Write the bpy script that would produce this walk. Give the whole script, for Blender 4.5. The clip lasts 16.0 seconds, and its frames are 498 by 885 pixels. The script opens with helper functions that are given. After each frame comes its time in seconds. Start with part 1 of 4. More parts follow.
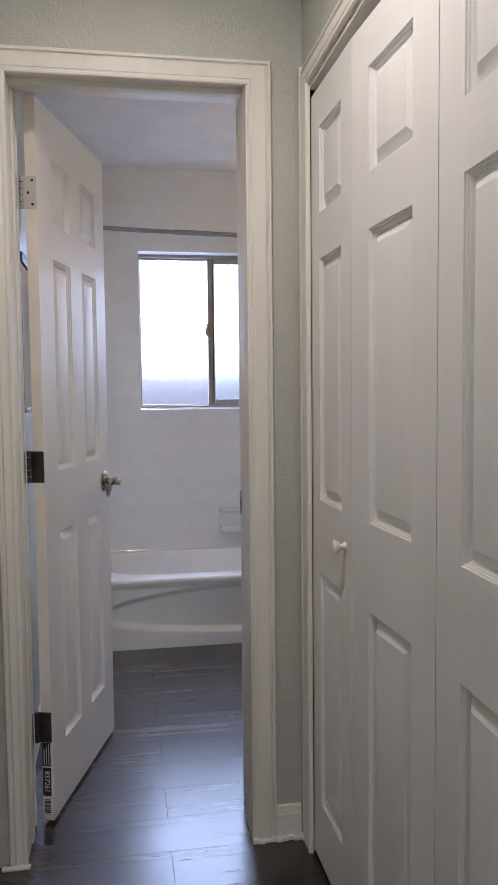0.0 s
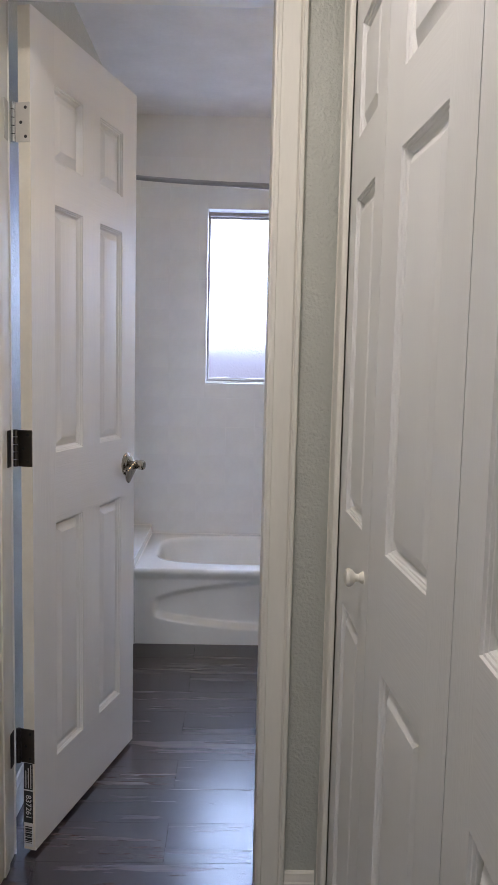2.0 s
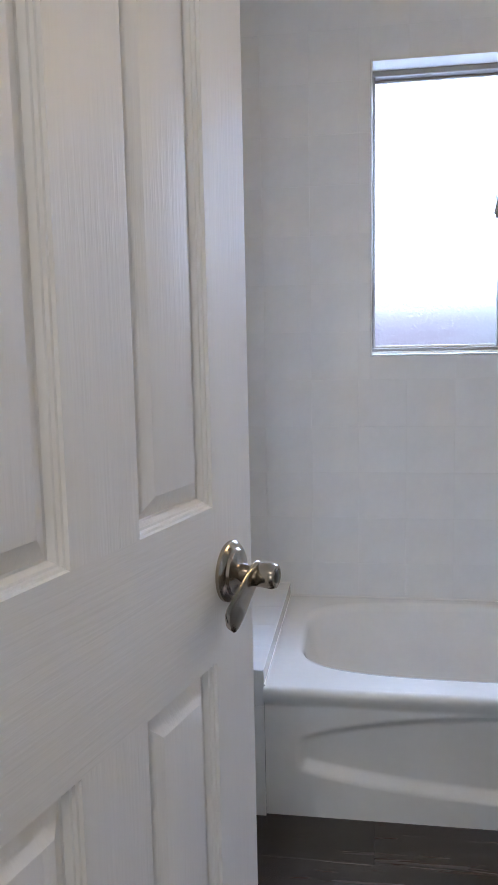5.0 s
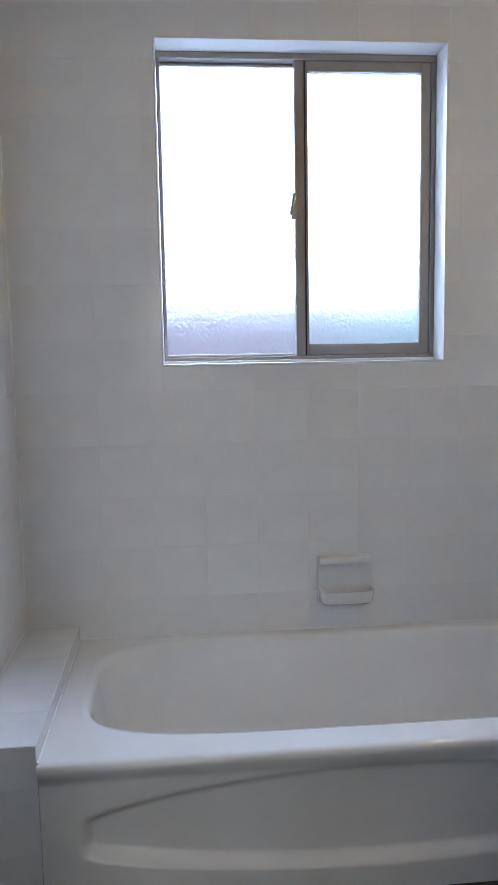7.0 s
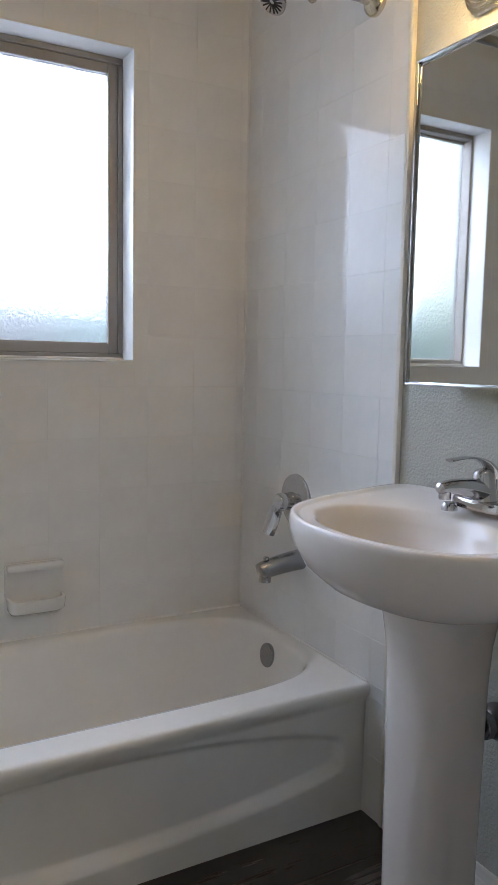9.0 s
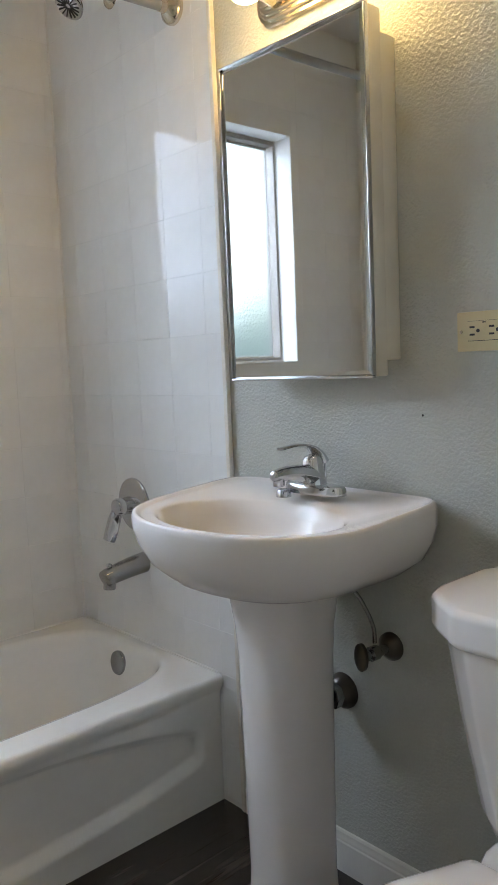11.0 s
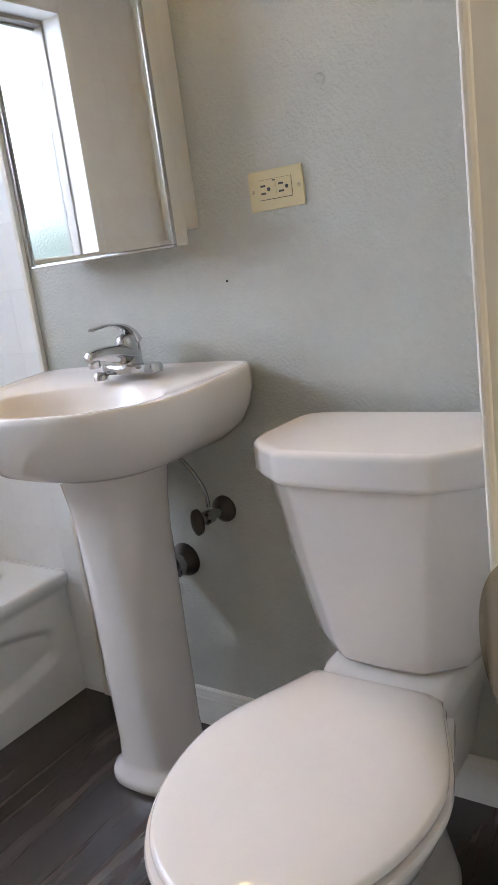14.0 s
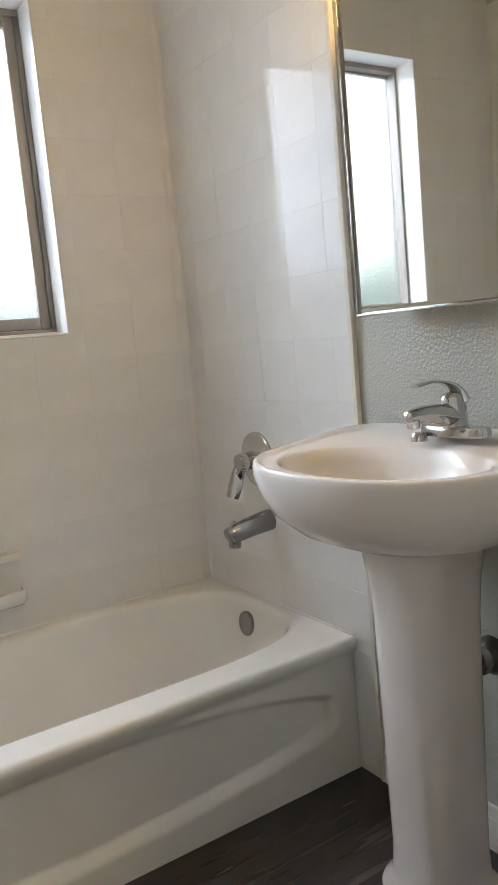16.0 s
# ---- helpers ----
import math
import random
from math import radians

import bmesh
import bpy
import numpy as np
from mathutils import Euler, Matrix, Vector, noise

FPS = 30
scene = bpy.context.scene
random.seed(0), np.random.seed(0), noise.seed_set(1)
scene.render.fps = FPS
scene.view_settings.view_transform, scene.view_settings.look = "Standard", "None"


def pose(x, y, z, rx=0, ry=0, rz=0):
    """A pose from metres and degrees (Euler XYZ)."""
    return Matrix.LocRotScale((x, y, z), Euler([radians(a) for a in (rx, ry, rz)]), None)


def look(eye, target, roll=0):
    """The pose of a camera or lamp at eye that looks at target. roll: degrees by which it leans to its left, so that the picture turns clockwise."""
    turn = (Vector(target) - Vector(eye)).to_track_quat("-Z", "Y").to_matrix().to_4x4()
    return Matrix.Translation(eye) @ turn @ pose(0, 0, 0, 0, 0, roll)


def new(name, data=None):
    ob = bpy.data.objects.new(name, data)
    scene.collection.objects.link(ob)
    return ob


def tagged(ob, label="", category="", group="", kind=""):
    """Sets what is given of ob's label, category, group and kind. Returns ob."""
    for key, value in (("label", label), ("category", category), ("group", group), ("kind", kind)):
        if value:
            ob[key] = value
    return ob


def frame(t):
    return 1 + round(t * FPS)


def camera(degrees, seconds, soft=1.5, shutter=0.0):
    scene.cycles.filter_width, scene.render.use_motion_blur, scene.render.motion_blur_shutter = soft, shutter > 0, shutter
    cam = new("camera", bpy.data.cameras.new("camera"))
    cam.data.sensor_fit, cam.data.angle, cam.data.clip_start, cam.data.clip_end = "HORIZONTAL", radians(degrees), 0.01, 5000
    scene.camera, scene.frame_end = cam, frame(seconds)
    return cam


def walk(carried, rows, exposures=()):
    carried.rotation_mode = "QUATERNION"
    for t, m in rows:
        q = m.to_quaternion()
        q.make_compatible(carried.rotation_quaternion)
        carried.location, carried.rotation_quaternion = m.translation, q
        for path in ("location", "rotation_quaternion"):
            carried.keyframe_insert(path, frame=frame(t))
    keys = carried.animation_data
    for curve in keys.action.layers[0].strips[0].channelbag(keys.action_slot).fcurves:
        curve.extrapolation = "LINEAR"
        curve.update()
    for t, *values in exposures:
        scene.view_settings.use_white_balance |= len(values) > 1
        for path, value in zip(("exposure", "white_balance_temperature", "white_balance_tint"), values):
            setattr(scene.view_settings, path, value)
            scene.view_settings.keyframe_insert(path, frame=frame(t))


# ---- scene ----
cam = camera(36.3, 16.0)
PATH = [
    (0, (-0.337, -1.999, 1.25), (-0.009, -0.03, 1.117), -0.6),
    (0.5, (-0.333, -1.941, 1.252), (-0.075, 0.037, 1.103), -0.7),
    (1, (-0.31, -1.89, 1.256), (0.006, 0.077, 1.081), -0.7),
    (1.5, (-0.205, -1.8, 1.25), (0.095, 0.167, 1.052), -0.1),
    (2, (-0.068, -1.629, 1.261), (-0.032, 0.36, 1.054), 1.3),
    (2.5, (-0.043, -1.375, 1.244), (-0.256, 0.6, 1.017), 2.0),
    (3, (-0.065, -1.103, 1.256), (-0.447, 0.846, 1.021), 1.9),
    (5.3, (-0.255, -0.021, 1.191), (-0.535, 1.942, 0.927), -1.9),
    (5.5, (-0.24, 0.032, 1.184), (-0.491, 2.001, 0.941), -2.0),
    (6, (-0.223, 0.114, 1.194), (-0.386, 2.087, 0.939), -1.8),
    (6.5, (-0.222, 0.155, 1.172), (-0.249, 2.14, 0.93), -1.3),
    (7, (-0.184, 0.155, 1.19), (-0.009, 2.133, 0.951), -1.0),
    (7.5, (-0.152, 0.157, 1.162), (0.305, 2.096, 0.982), -1.1),
    (8, (-0.178, 0.203, 1.153), (0.582, 2.046, 0.994), -1.3),
    (10.3, (-0.218, 0.175, 1.17), (0.896, 1.813, 0.89), 2.0),
    (10.5, (-0.218, 0.182, 1.169), (0.962, 1.774, 0.904), 1.2),
    (11, (-0.237, 0.179, 1.151), (1.096, 1.656, 0.946), -2.4),
    (11.5, (-0.244, 0.171, 1.144), (1.247, 1.495, 0.994), -3.9),
    (12, (-0.253, 0.169, 1.136), (1.365, 1.337, 0.999), -4.8),
    (12.5, (-0.263, 0.165, 1.13), (1.428, 1.219, 0.955), -5.7),
    (13, (-0.27, 0.164, 1.113), (1.42, 1.197, 0.832), -6.5),
    (13.5, (-0.272, 0.16, 1.093), (1.381, 1.211, 0.688), -7.1),
    (14, (-0.262, 0.154, 1.077), (1.328, 1.274, 0.61), -7.7),
    (14.5, (-0.22, 0.195, 1.064), (1.257, 1.452, 0.578), -7.6),
    (15, (-0.18, 0.229, 1.059), (1.161, 1.64, 0.601), -6.8),
    (15.5, (-0.169, 0.254, 1.073), (1.051, 1.795, 0.703), -5.9),
    (16, (-0.162, 0.276, 1.089), (0.9, 1.95, 0.823), -5.3),
]

EXPOSURES = [(0.0, 0.03, 6300, 18), (2.0, 0.20, 6250, 16), (3.0, 0.32, 6250, 14), (5.5, 0.22, 6150, 12), (6.5, -0.04, 6150, 11), (7.0, -0.11, 6200, 11), (8.0, -0.28, 6600, 12), (10.5, -0.02, 7750, 8),
             (11.0, 0.02, 7400, 7), (11.5, -0.17, 7000, 7), (12.0, -0.02, 7100, 7), (12.5, 0.32, 7150, 8), (13.5, 0.53, 7300, 11), (14.0, 0.53, 7600, 13), (15.0, 0.30, 8150, 13), (15.5, 0.30, 8400, 11), (16.0, 0.20, 8400, 9)]
walk(cam, [(t, look(eye, target, roll)) for t, eye, target, roll in PATH], EXPOSURES)

# ---- plan (metres) ----
XR, YB, XL = 0.980, 2.363, -0.663      # bathroom walls behind the tile
TILE = 0.008                           # tile thickness
TX, TY, TXL = XR - TILE, YB - TILE, XL + TILE
YD = 0.203                             # bathroom face of the door wall
ZC, ZH = 2.50, 2.44                    # ceilings of bathroom and hall
OX0, OX1, OZ = -0.609, -0.003, 2.046   # door opening between the jambs
HZ = 2.074                             # head jamb behind the stop
WX0, WX1, WZ0, WZ1 = -0.235, 0.597, 1.150, 2.047   # window opening
PITCH = 0.152

# ---- world and lights ----
world = bpy.data.worlds.new("sky")
scene.world = world
world.use_nodes = True
wn = world.node_tree.nodes
sky = wn.new("ShaderNodeTexSky")
sky.sky_type, sky.sun_disc = "NISHITA", False
sky.sun_elevation, sky.sun_rotation = radians(45), radians(200)
world.node_tree.links.new(sky.outputs[0], wn["Background"].inputs[0])
wn["Background"].inputs[1].default_value = 0.12


def area(name, m, sx, sy, watts, colour):
    la = bpy.data.lights.new(name, "AREA")
    la.shape, la.size, la.size_y, la.energy, la.color = "RECTANGLE", sx, sy, watts, colour
    ob = new(name, la)
    ob.matrix_world = m
    return ob


# daylight behind the frosted window
area("window_daylight", pose(1.9, 4.06, 3.90, -90, 0, 0), 6.2, 5.0, 1400, (0.555, 0.695, 1.0))
# the hall's ceiling lamp and the bright room that the hall opens to
area("hall_lamp_light", pose(-0.27, -0.80, 2.37, 0, 0, 0), 0.16, 0.16, 7.0, (1.0, 0.91, 0.80))
area("room_daylight", pose(-0.30, -4.25, 1.45, 90, 0, 0), 1.2, 1.3, 10, (1.0, 0.96, 0.90))

# ---- materials ----


def mat(name, colour, rough=0.5, metal=0.0, vary=0.06, scale=6.0, bump=0.0, bscale=120.0, bdist=0.001, stretch=(1, 1, 1), coat=0.0, rvary=0.06, spec=0.5, detail=3.0, perobj=0.0, colour2=None, bdetail=2.0):
    """Principled surface with two scales of colour change, uneven gloss and a fine relief."""
    m = bpy.data.materials.new(name)
    m.use_nodes = True
    n, l = m.node_tree.nodes, m.node_tree.links
    p = n["Principled BSDF"]
    p.inputs["Metallic"].default_value = metal
    p.inputs["Coat Weight"].default_value = coat
    p.inputs["Coat Roughness"].default_value = 0.08
    p.inputs["Specular IOR Level"].default_value = spec
    tc = n.new("ShaderNodeTexCoord")
    mp = n.new("ShaderNodeMapping")
    mp.inputs["Scale"].default_value = stretch
    l.new(tc.outputs["Object"], mp.inputs["Vector"])
    big, small = n.new("ShaderNodeTexNoise"), n.new("ShaderNodeTexNoise")
    big.inputs["Scale"].default_value, small.inputs["Scale"].default_value = scale, scale * 9
    big.inputs["Detail"].default_value = detail
    small.inputs["Detail"].default_value = detail
    mix = n.new("ShaderNodeMath")
    mix.operation = "MULTIPLY_ADD"
    mix.inputs[1].default_value = 0.4
    for t in (big, small):
        l.new(mp.outputs[0], t.inputs["Vector"])
    l.new(small.outputs["Fac"], mix.inputs[0])
    l.new(big.outputs["Fac"], mix.inputs[2])
    ramp = n.new("ShaderNodeMapRange")
    ramp.inputs["From Min"].default_value, ramp.inputs["From Max"].default_value = 0.45, 0.95
    if colour2 is None:
        ramp.inputs["To Min"].default_value, ramp.inputs["To Max"].default_value = 1 - vary, 1 + vary
    l.new(mix.outputs[0], ramp.inputs["Value"])
    fac = ramp.outputs["Result"]
    if perobj:
        oi = n.new("ShaderNodeObjectInfo")
        ma = n.new("ShaderNodeMath")
        ma.operation = "MULTIPLY_ADD"
        ma.inputs[1].default_value = perobj
        l.new(oi.outputs["Random"], ma.inputs[0])
        l.new(fac, ma.inputs[2])
        fac = ma.outputs[0]
    if colour2 is None:
        mul = n.new("ShaderNodeVectorMath")
        mul.operation = "SCALE"
        mul.inputs[0].default_value = colour
        l.new(fac, mul.inputs["Scale"])
        l.new(mul.outputs[0], p.inputs["Base Color"])
    else:
        cm = n.new("ShaderNodeMix")
        cm.data_type = "RGBA"
        cm.inputs["A"].default_value, cm.inputs["B"].default_value = (*colour, 1), (*colour2, 1)
        l.new(fac, cm.inputs["Factor"])
        l.new(cm.outputs["Result"], p.inputs["Base Color"])
    rr = n.new("ShaderNodeMapRange")
    rr.inputs["From Min"].default_value, rr.inputs["From Max"].default_value = 0.3, 0.7
    rr.inputs["To Min"].default_value, rr.inputs["To Max"].default_value = max(rough - rvary, 0.02), min(rough + rvary, 1)
    l.new(small.outputs["Fac"], rr.inputs["Value"])
    l.new(rr.outputs["Result"], p.inputs["Roughness"])
    if bump:
        bn, bp = n.new("ShaderNodeTexNoise"), n.new("ShaderNodeBump")
        bn.inputs["Scale"].default_value, bn.inputs["Detail"].default_value = bscale, bdetail
        bp.inputs["Strength"].default_value, bp.inputs["Distance"].default_value = bump, bdist
        l.new(mp.outputs[0], bn.inputs["Vector"])
        l.new(bn.outputs["Fac"], bp.inputs["Height"])
        l.new(bp.outputs["Normal"], p.inputs["Normal"])
    return m


def glow(name, colour, strength):
    m = bpy.data.materials.new(name)
    m.use_nodes = True
    n = m.node_tree.nodes
    e = n.new("ShaderNodeEmission")
    e.inputs[0].default_value, e.inputs[1].default_value = (*colour, 1), strength
    m.node_tree.links.new(e.outputs[0], n["Material Output"].inputs["Surface"])
    return m


def frosted(name):
    m = bpy.data.materials.new(name)
    m.use_nodes = True
    n, l = m.node_tree.nodes, m.node_tree.links
    p = n["Principled BSDF"]
    p.inputs["Base Color"].default_value = (0.95, 0.97, 1, 1)
    p.inputs["Transmission Weight"].default_value, p.inputs["Roughness"].default_value = 1.0, 0.30
    p.inputs["IOR"].default_value = 1.3
    v, b, tc = n.new("ShaderNodeTexNoise"), n.new("ShaderNodeBump"), n.new("ShaderNodeTexCoord")
    v.inputs["Scale"].default_value = 95
    b.inputs["Strength"].default_value, b.inputs["Distance"].default_value = 0.9, 0.004
    l.new(tc.outputs["Object"], v.inputs["Vector"])
    l.new(v.outputs["Fac"], b.inputs["Height"])
    l.new(b.outputs["Normal"], p.inputs["Normal"])
    return m


def plank_wood(name):
    """Dark vinyl plank: streaked grain along x, a tone of its own for each plank."""
    m = bpy.data.materials.new(name)
    m.use_nodes = True
    n, l = m.node_tree.nodes, m.node_tree.links
    p = n["Principled BSDF"]
    tc, oi, mul, add = n.new("ShaderNodeTexCoord"), n.new("ShaderNodeObjectInfo"), n.new("ShaderNodeVectorMath"), n.new("ShaderNodeVectorMath")
    mul.operation, add.operation = "SCALE", "ADD"
    mul.inputs[0].default_value = (37.0, 53.0, 11.0)
    l.new(oi.outputs["Random"], mul.inputs["Scale"])
    l.new(tc.outputs["Object"], add.inputs[0])
    l.new(mul.outputs[0], add.inputs[1])

    def streak(stretch, detail, warp):
        mp, t = n.new("ShaderNodeMapping"), n.new("ShaderNodeTexNoise")
        mp.inputs["Scale"].default_value = stretch
        t.inputs["Scale"].default_value, t.inputs["Detail"].default_value, t.inputs["Distortion"].default_value = 1.0, detail, warp
        t.inputs["Roughness"].default_value = 0.62
        l.new(add.outputs[0], mp.inputs["Vector"])
        l.new(mp.outputs[0], t.inputs["Vector"])
        return t.outputs["Fac"]

    def math_node(op, a, b, c=None):
        q = n.new("ShaderNodeMath")
        q.operation = op
        for k, v in enumerate((a, b, c)):
            if v is None:
                continue
            if isinstance(v, (int, float)):
                q.inputs[k].default_value = v
            else:
                l.new(v, q.inputs[k])
        return q.outputs[0]

    broad, fine, pores = streak((1.6, 20, 1), 4, 0.25), streak((7, 95, 1), 5, 0.2), streak((16, 230, 1), 3, 0.0)
    f = math_node("MULTIPLY_ADD", fine, 0.52, math_node("MULTIPLY", broad, 0.60))
    f = math_node("MULTIPLY_ADD", pores, 0.16, f)
    f = math_node("MULTIPLY_ADD", oi.outputs["Random"], 0.20, f)
    ramp = n.new("ShaderNodeValToRGB")
    e = ramp.color_ramp.elements
    e[0].position, e[0].color = 0.60, (0.011, 0.0085, 0.0085, 1)
    e[1].position, e[1].color = 1.0, (0.092, 0.070, 0.058, 1)
    for at, c in ((0.73, (0.031, 0.0200, 0.0175, 1)), (0.86, (0.062, 0.0415, 0.035, 1))):
        e.new(at).color = c
    l.new(f, ramp.inputs["Fac"])
    l.new(ramp.outputs["Color"], p.inputs["Base Color"])
    l.new(math_node("MULTIPLY_ADD", broad, 0.16, 0.18), p.inputs["Roughness"])
    p.inputs["Specular IOR Level"].default_value, p.inputs["IOR"].default_value = 0.85, 1.54
    b = n.new("ShaderNodeBump")
    b.inputs["Strength"].default_value, b.inputs["Distance"].default_value = 0.15, 0.0003
    l.new(fine, b.inputs["Height"])
    l.new(b.outputs["Normal"], p.inputs["Normal"])
    return m


WALL = mat("grey_textured_wall_paint", (0.512, 0.523, 0.476), 0.34, vary=0.03, bump=1.0, bscale=150, bdist=0.0031, bdetail=1.0, detail=2.0)
CEIL = mat("white_ceiling_paint", (0.78, 0.78, 0.79), 0.8, bump=0.4, bscale=90, bdist=0.002)
TRIM = mat("white_trim_enamel", (0.80, 0.775, 0.71), 0.50, vary=0.04, bump=0.25, bscale=45, bdist=0.0015, stretch=(3, 3, 0.6))
DOOR = mat("white_door_enamel", (0.80, 0.79, 0.78), 0.36, vary=0.03, bump=0.40, bscale=160, bdist=0.0012, stretch=(1.5, 1.5, 0.08))
RAIL = mat("white_door_enamel_rail", (0.80, 0.79, 0.78), 0.36, vary=0.03, bump=0.40, bscale=160, bdist=0.0012, stretch=(0.08, 0.08, 1.5))
GLAZE = mat("white_glazed_tile", (0.83, 0.83, 0.81), 0.05, spec=0.17, vary=0.03, bump=0.06, bscale=14, bdist=0.001, rvary=0.015)
GROUT = mat("white_painted_grout", (0.83, 0.83, 0.81), 0.10, vary=0.03)
TUBM = mat("white_tub_enamel", (0.88, 0.868, 0.83), 0.07, spec=0.9, vary=0.03, bump=0.02, bscale=25, bdist=0.001, rvary=0.04)
CHINA = mat("white_vitreous_china", (0.80, 0.765, 0.73), 0.045, vary=0.02, rvary=0.005, spec=0.32)
SEATM = mat("cream_plastic_seat", (0.85, 0.785, 0.72), 0.03, vary=0.02, rvary=0.005)
CHROME = mat("polished_chrome", (0.58, 0.59, 0.61), 0.09, 1.0, vary=0.01, scale=3, rvary=0.005)
NICKEL = mat("satin_nickel", (0.44, 0.395, 0.335), 0.20, 1.0, vary=0.08, rvary=0.06)
BRASS = mat("warm_polished_nickel", (0.66, 0.58, 0.45), 0.20, 1.0, vary=0.08)
DARKMET = mat("tarnished_bronze", (0.10, 0.09, 0.08), 0.34, 1.0, vary=0.12, scale=14, rvary=0.05)
PIPE = mat("dull_chrome_pipe", (0.34, 0.345, 0.36), 0.25, 1.0, vary=0.02, scale=3, rvary=0.01)
ALU = mat("taupe_aluminium", (0.30, 0.27, 0.24), 0.45, 0.3, vary=0.06)
MIRROR = mat("mirror_silver", (0.68, 0.69, 0.67), 0.015, 1.0, vary=0.01, rvary=0.01)
BLACK = mat("black_plastic", (0.02, 0.02, 0.022), 0.4)
WHITEP = mat("white_print", (0.75, 0.75, 0.75), 0.6)
IVORY = mat("ivory_plastic", (0.66, 0.57, 0.34), 0.35, vary=0.04)
CABM = mat("cream_enamelled_steel", (0.76, 0.72, 0.62), 0.4, vary=0.03)
SEAM = mat("pale_caulk", (0.78, 0.74, 0.66), 0.5, vary=0.08, scale=20)
CEMENT = mat("worn_putty_white", (0.78, 0.77, 0.74), 0.6, vary=0.1, scale=30, bump=0.5, bscale=80, bdist=0.003)
WOOD = plank_wood("grey_brown_vinyl_plank")
PAINTED = mat("painted_over_metal", (0.56, 0.54, 0.50), 0.4, vary=0.08, scale=30)
GLASS = frosted("frosted_glass")
BULB = glow("warm_lamp_globe", (1.0, 0.70, 0.33), 36)
# fence backdrop glows by itself: lavender mid-span, teal towards both ends
FENCE_GLOW = glow("glowing_fence_backdrop", (0.50, 0.46, 0.62), 0.80)
fn, fl = FENCE_GLOW.node_tree.nodes, FENCE_GLOW.node_tree.links
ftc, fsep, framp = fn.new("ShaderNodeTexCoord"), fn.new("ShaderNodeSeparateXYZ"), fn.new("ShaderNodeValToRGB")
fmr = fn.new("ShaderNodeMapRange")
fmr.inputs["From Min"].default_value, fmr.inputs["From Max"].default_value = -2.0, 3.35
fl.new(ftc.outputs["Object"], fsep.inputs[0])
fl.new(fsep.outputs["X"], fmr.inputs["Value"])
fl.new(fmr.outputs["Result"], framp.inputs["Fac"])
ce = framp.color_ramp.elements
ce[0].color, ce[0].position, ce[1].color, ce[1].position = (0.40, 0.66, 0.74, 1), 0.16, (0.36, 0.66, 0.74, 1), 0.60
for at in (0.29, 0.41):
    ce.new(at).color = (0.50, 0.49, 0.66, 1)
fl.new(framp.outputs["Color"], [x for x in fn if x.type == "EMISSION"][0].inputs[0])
LENSM = glow("hall_lamp_diffuser", (1.0, 0.93, 0.82), 5)

# ---- mesh helpers ----


def put(name, bm, material, parent=None, label="", smooth=40, m=None):
    me = bpy.data.meshes.new(name)
    bmesh.ops.recalc_face_normals(bm, faces=bm.faces)
    bm.to_mesh(me)
    bm.free()
    if material:
        me.materials.append(material)
    if smooth:
        me.shade_smooth()
        me.set_sharp_from_angle(angle=radians(smooth))
    ob = new(name, me)
    if m is not None:
        ob.matrix_basis = m
    if parent:
        ob.parent = parent
        if parent.type == "EMPTY":
            ob.matrix_parent_inverse = parent.matrix_basis.inverted()
    if label:
        tagged(ob, label)
    return ob


def part(name, bm, material, parent, label="", smooth=40):
    return put(name, bm, material, parent, label, smooth)


def thing(name, label, category, at=(0, 0, 0), group="", kind=""):
    """An Empty at the thing's base; its parts are given in world metres and hang under it."""
    ob = new(name)
    ob.empty_display_size = 0.05
    ob.matrix_basis = Matrix.Translation(at)
    return tagged(ob, label, category, group, kind)


def box(bm, x0, x1, y0, y1, z0, z1, bevel=0.0, seg=2):
    before = set(bm.faces)
    v = [bm.verts.new((x, y, z)) for x in (x0, x1) for y in (y0, y1) for z in (z0, z1)]
    for a, b, c, d in ((0, 1, 3, 2), (4, 6, 7, 5), (0, 4, 5, 1), (2, 3, 7, 6), (0, 2, 6, 4), (1, 5, 7, 3)):
        bm.faces.new((v[a], v[b], v[c], v[d]))
    if bevel:
        fs = [f for f in bm.faces if f not in before]
        es = {e for f in fs for e in f.edges}
        bmesh.ops.bevel(bm, geom=list(es), offset=bevel, segments=seg, affect="EDGES", profile=0.6)
    return bm


def boxed(*a, **k):
    return box(bmesh.new(), *a, **k)


def loft(bm, rings, cap0=True, cap1=True, closed=True):
    rows = [[bm.verts.new(p) for p in r] for r in rings]
    n = len(rows[0])
    for a, b in zip(rows, rows[1:]):
        for i in range(n if closed else n - 1):
            j = (i + 1) % n
            bm.faces.new((a[i], a[j], b[j], b[i]))
    if cap0:
        bm.faces.new(rows[0][::-1])
    if cap1:
        bm.faces.new(rows[-1])
    return bm


def frame_of(d):
    d = Vector(d).normalized()
    u = d.orthogonal().normalized()
    return u, d.cross(u)


def lathe(bm, start, direction, profile, n=28, flat=1.0):
    """profile: (distance along, radius) pairs about a line."""
    s, d = Vector(start), Vector(direction).normalized()
    u, w = frame_of(d)
    rings = [[s + d * a + (u * math.cos(q) + w * math.sin(q)) * max(r, 1e-4) for q in (2 * math.pi * i / n for i in range(n))] for a, r in profile]
    return loft(bm, rings)


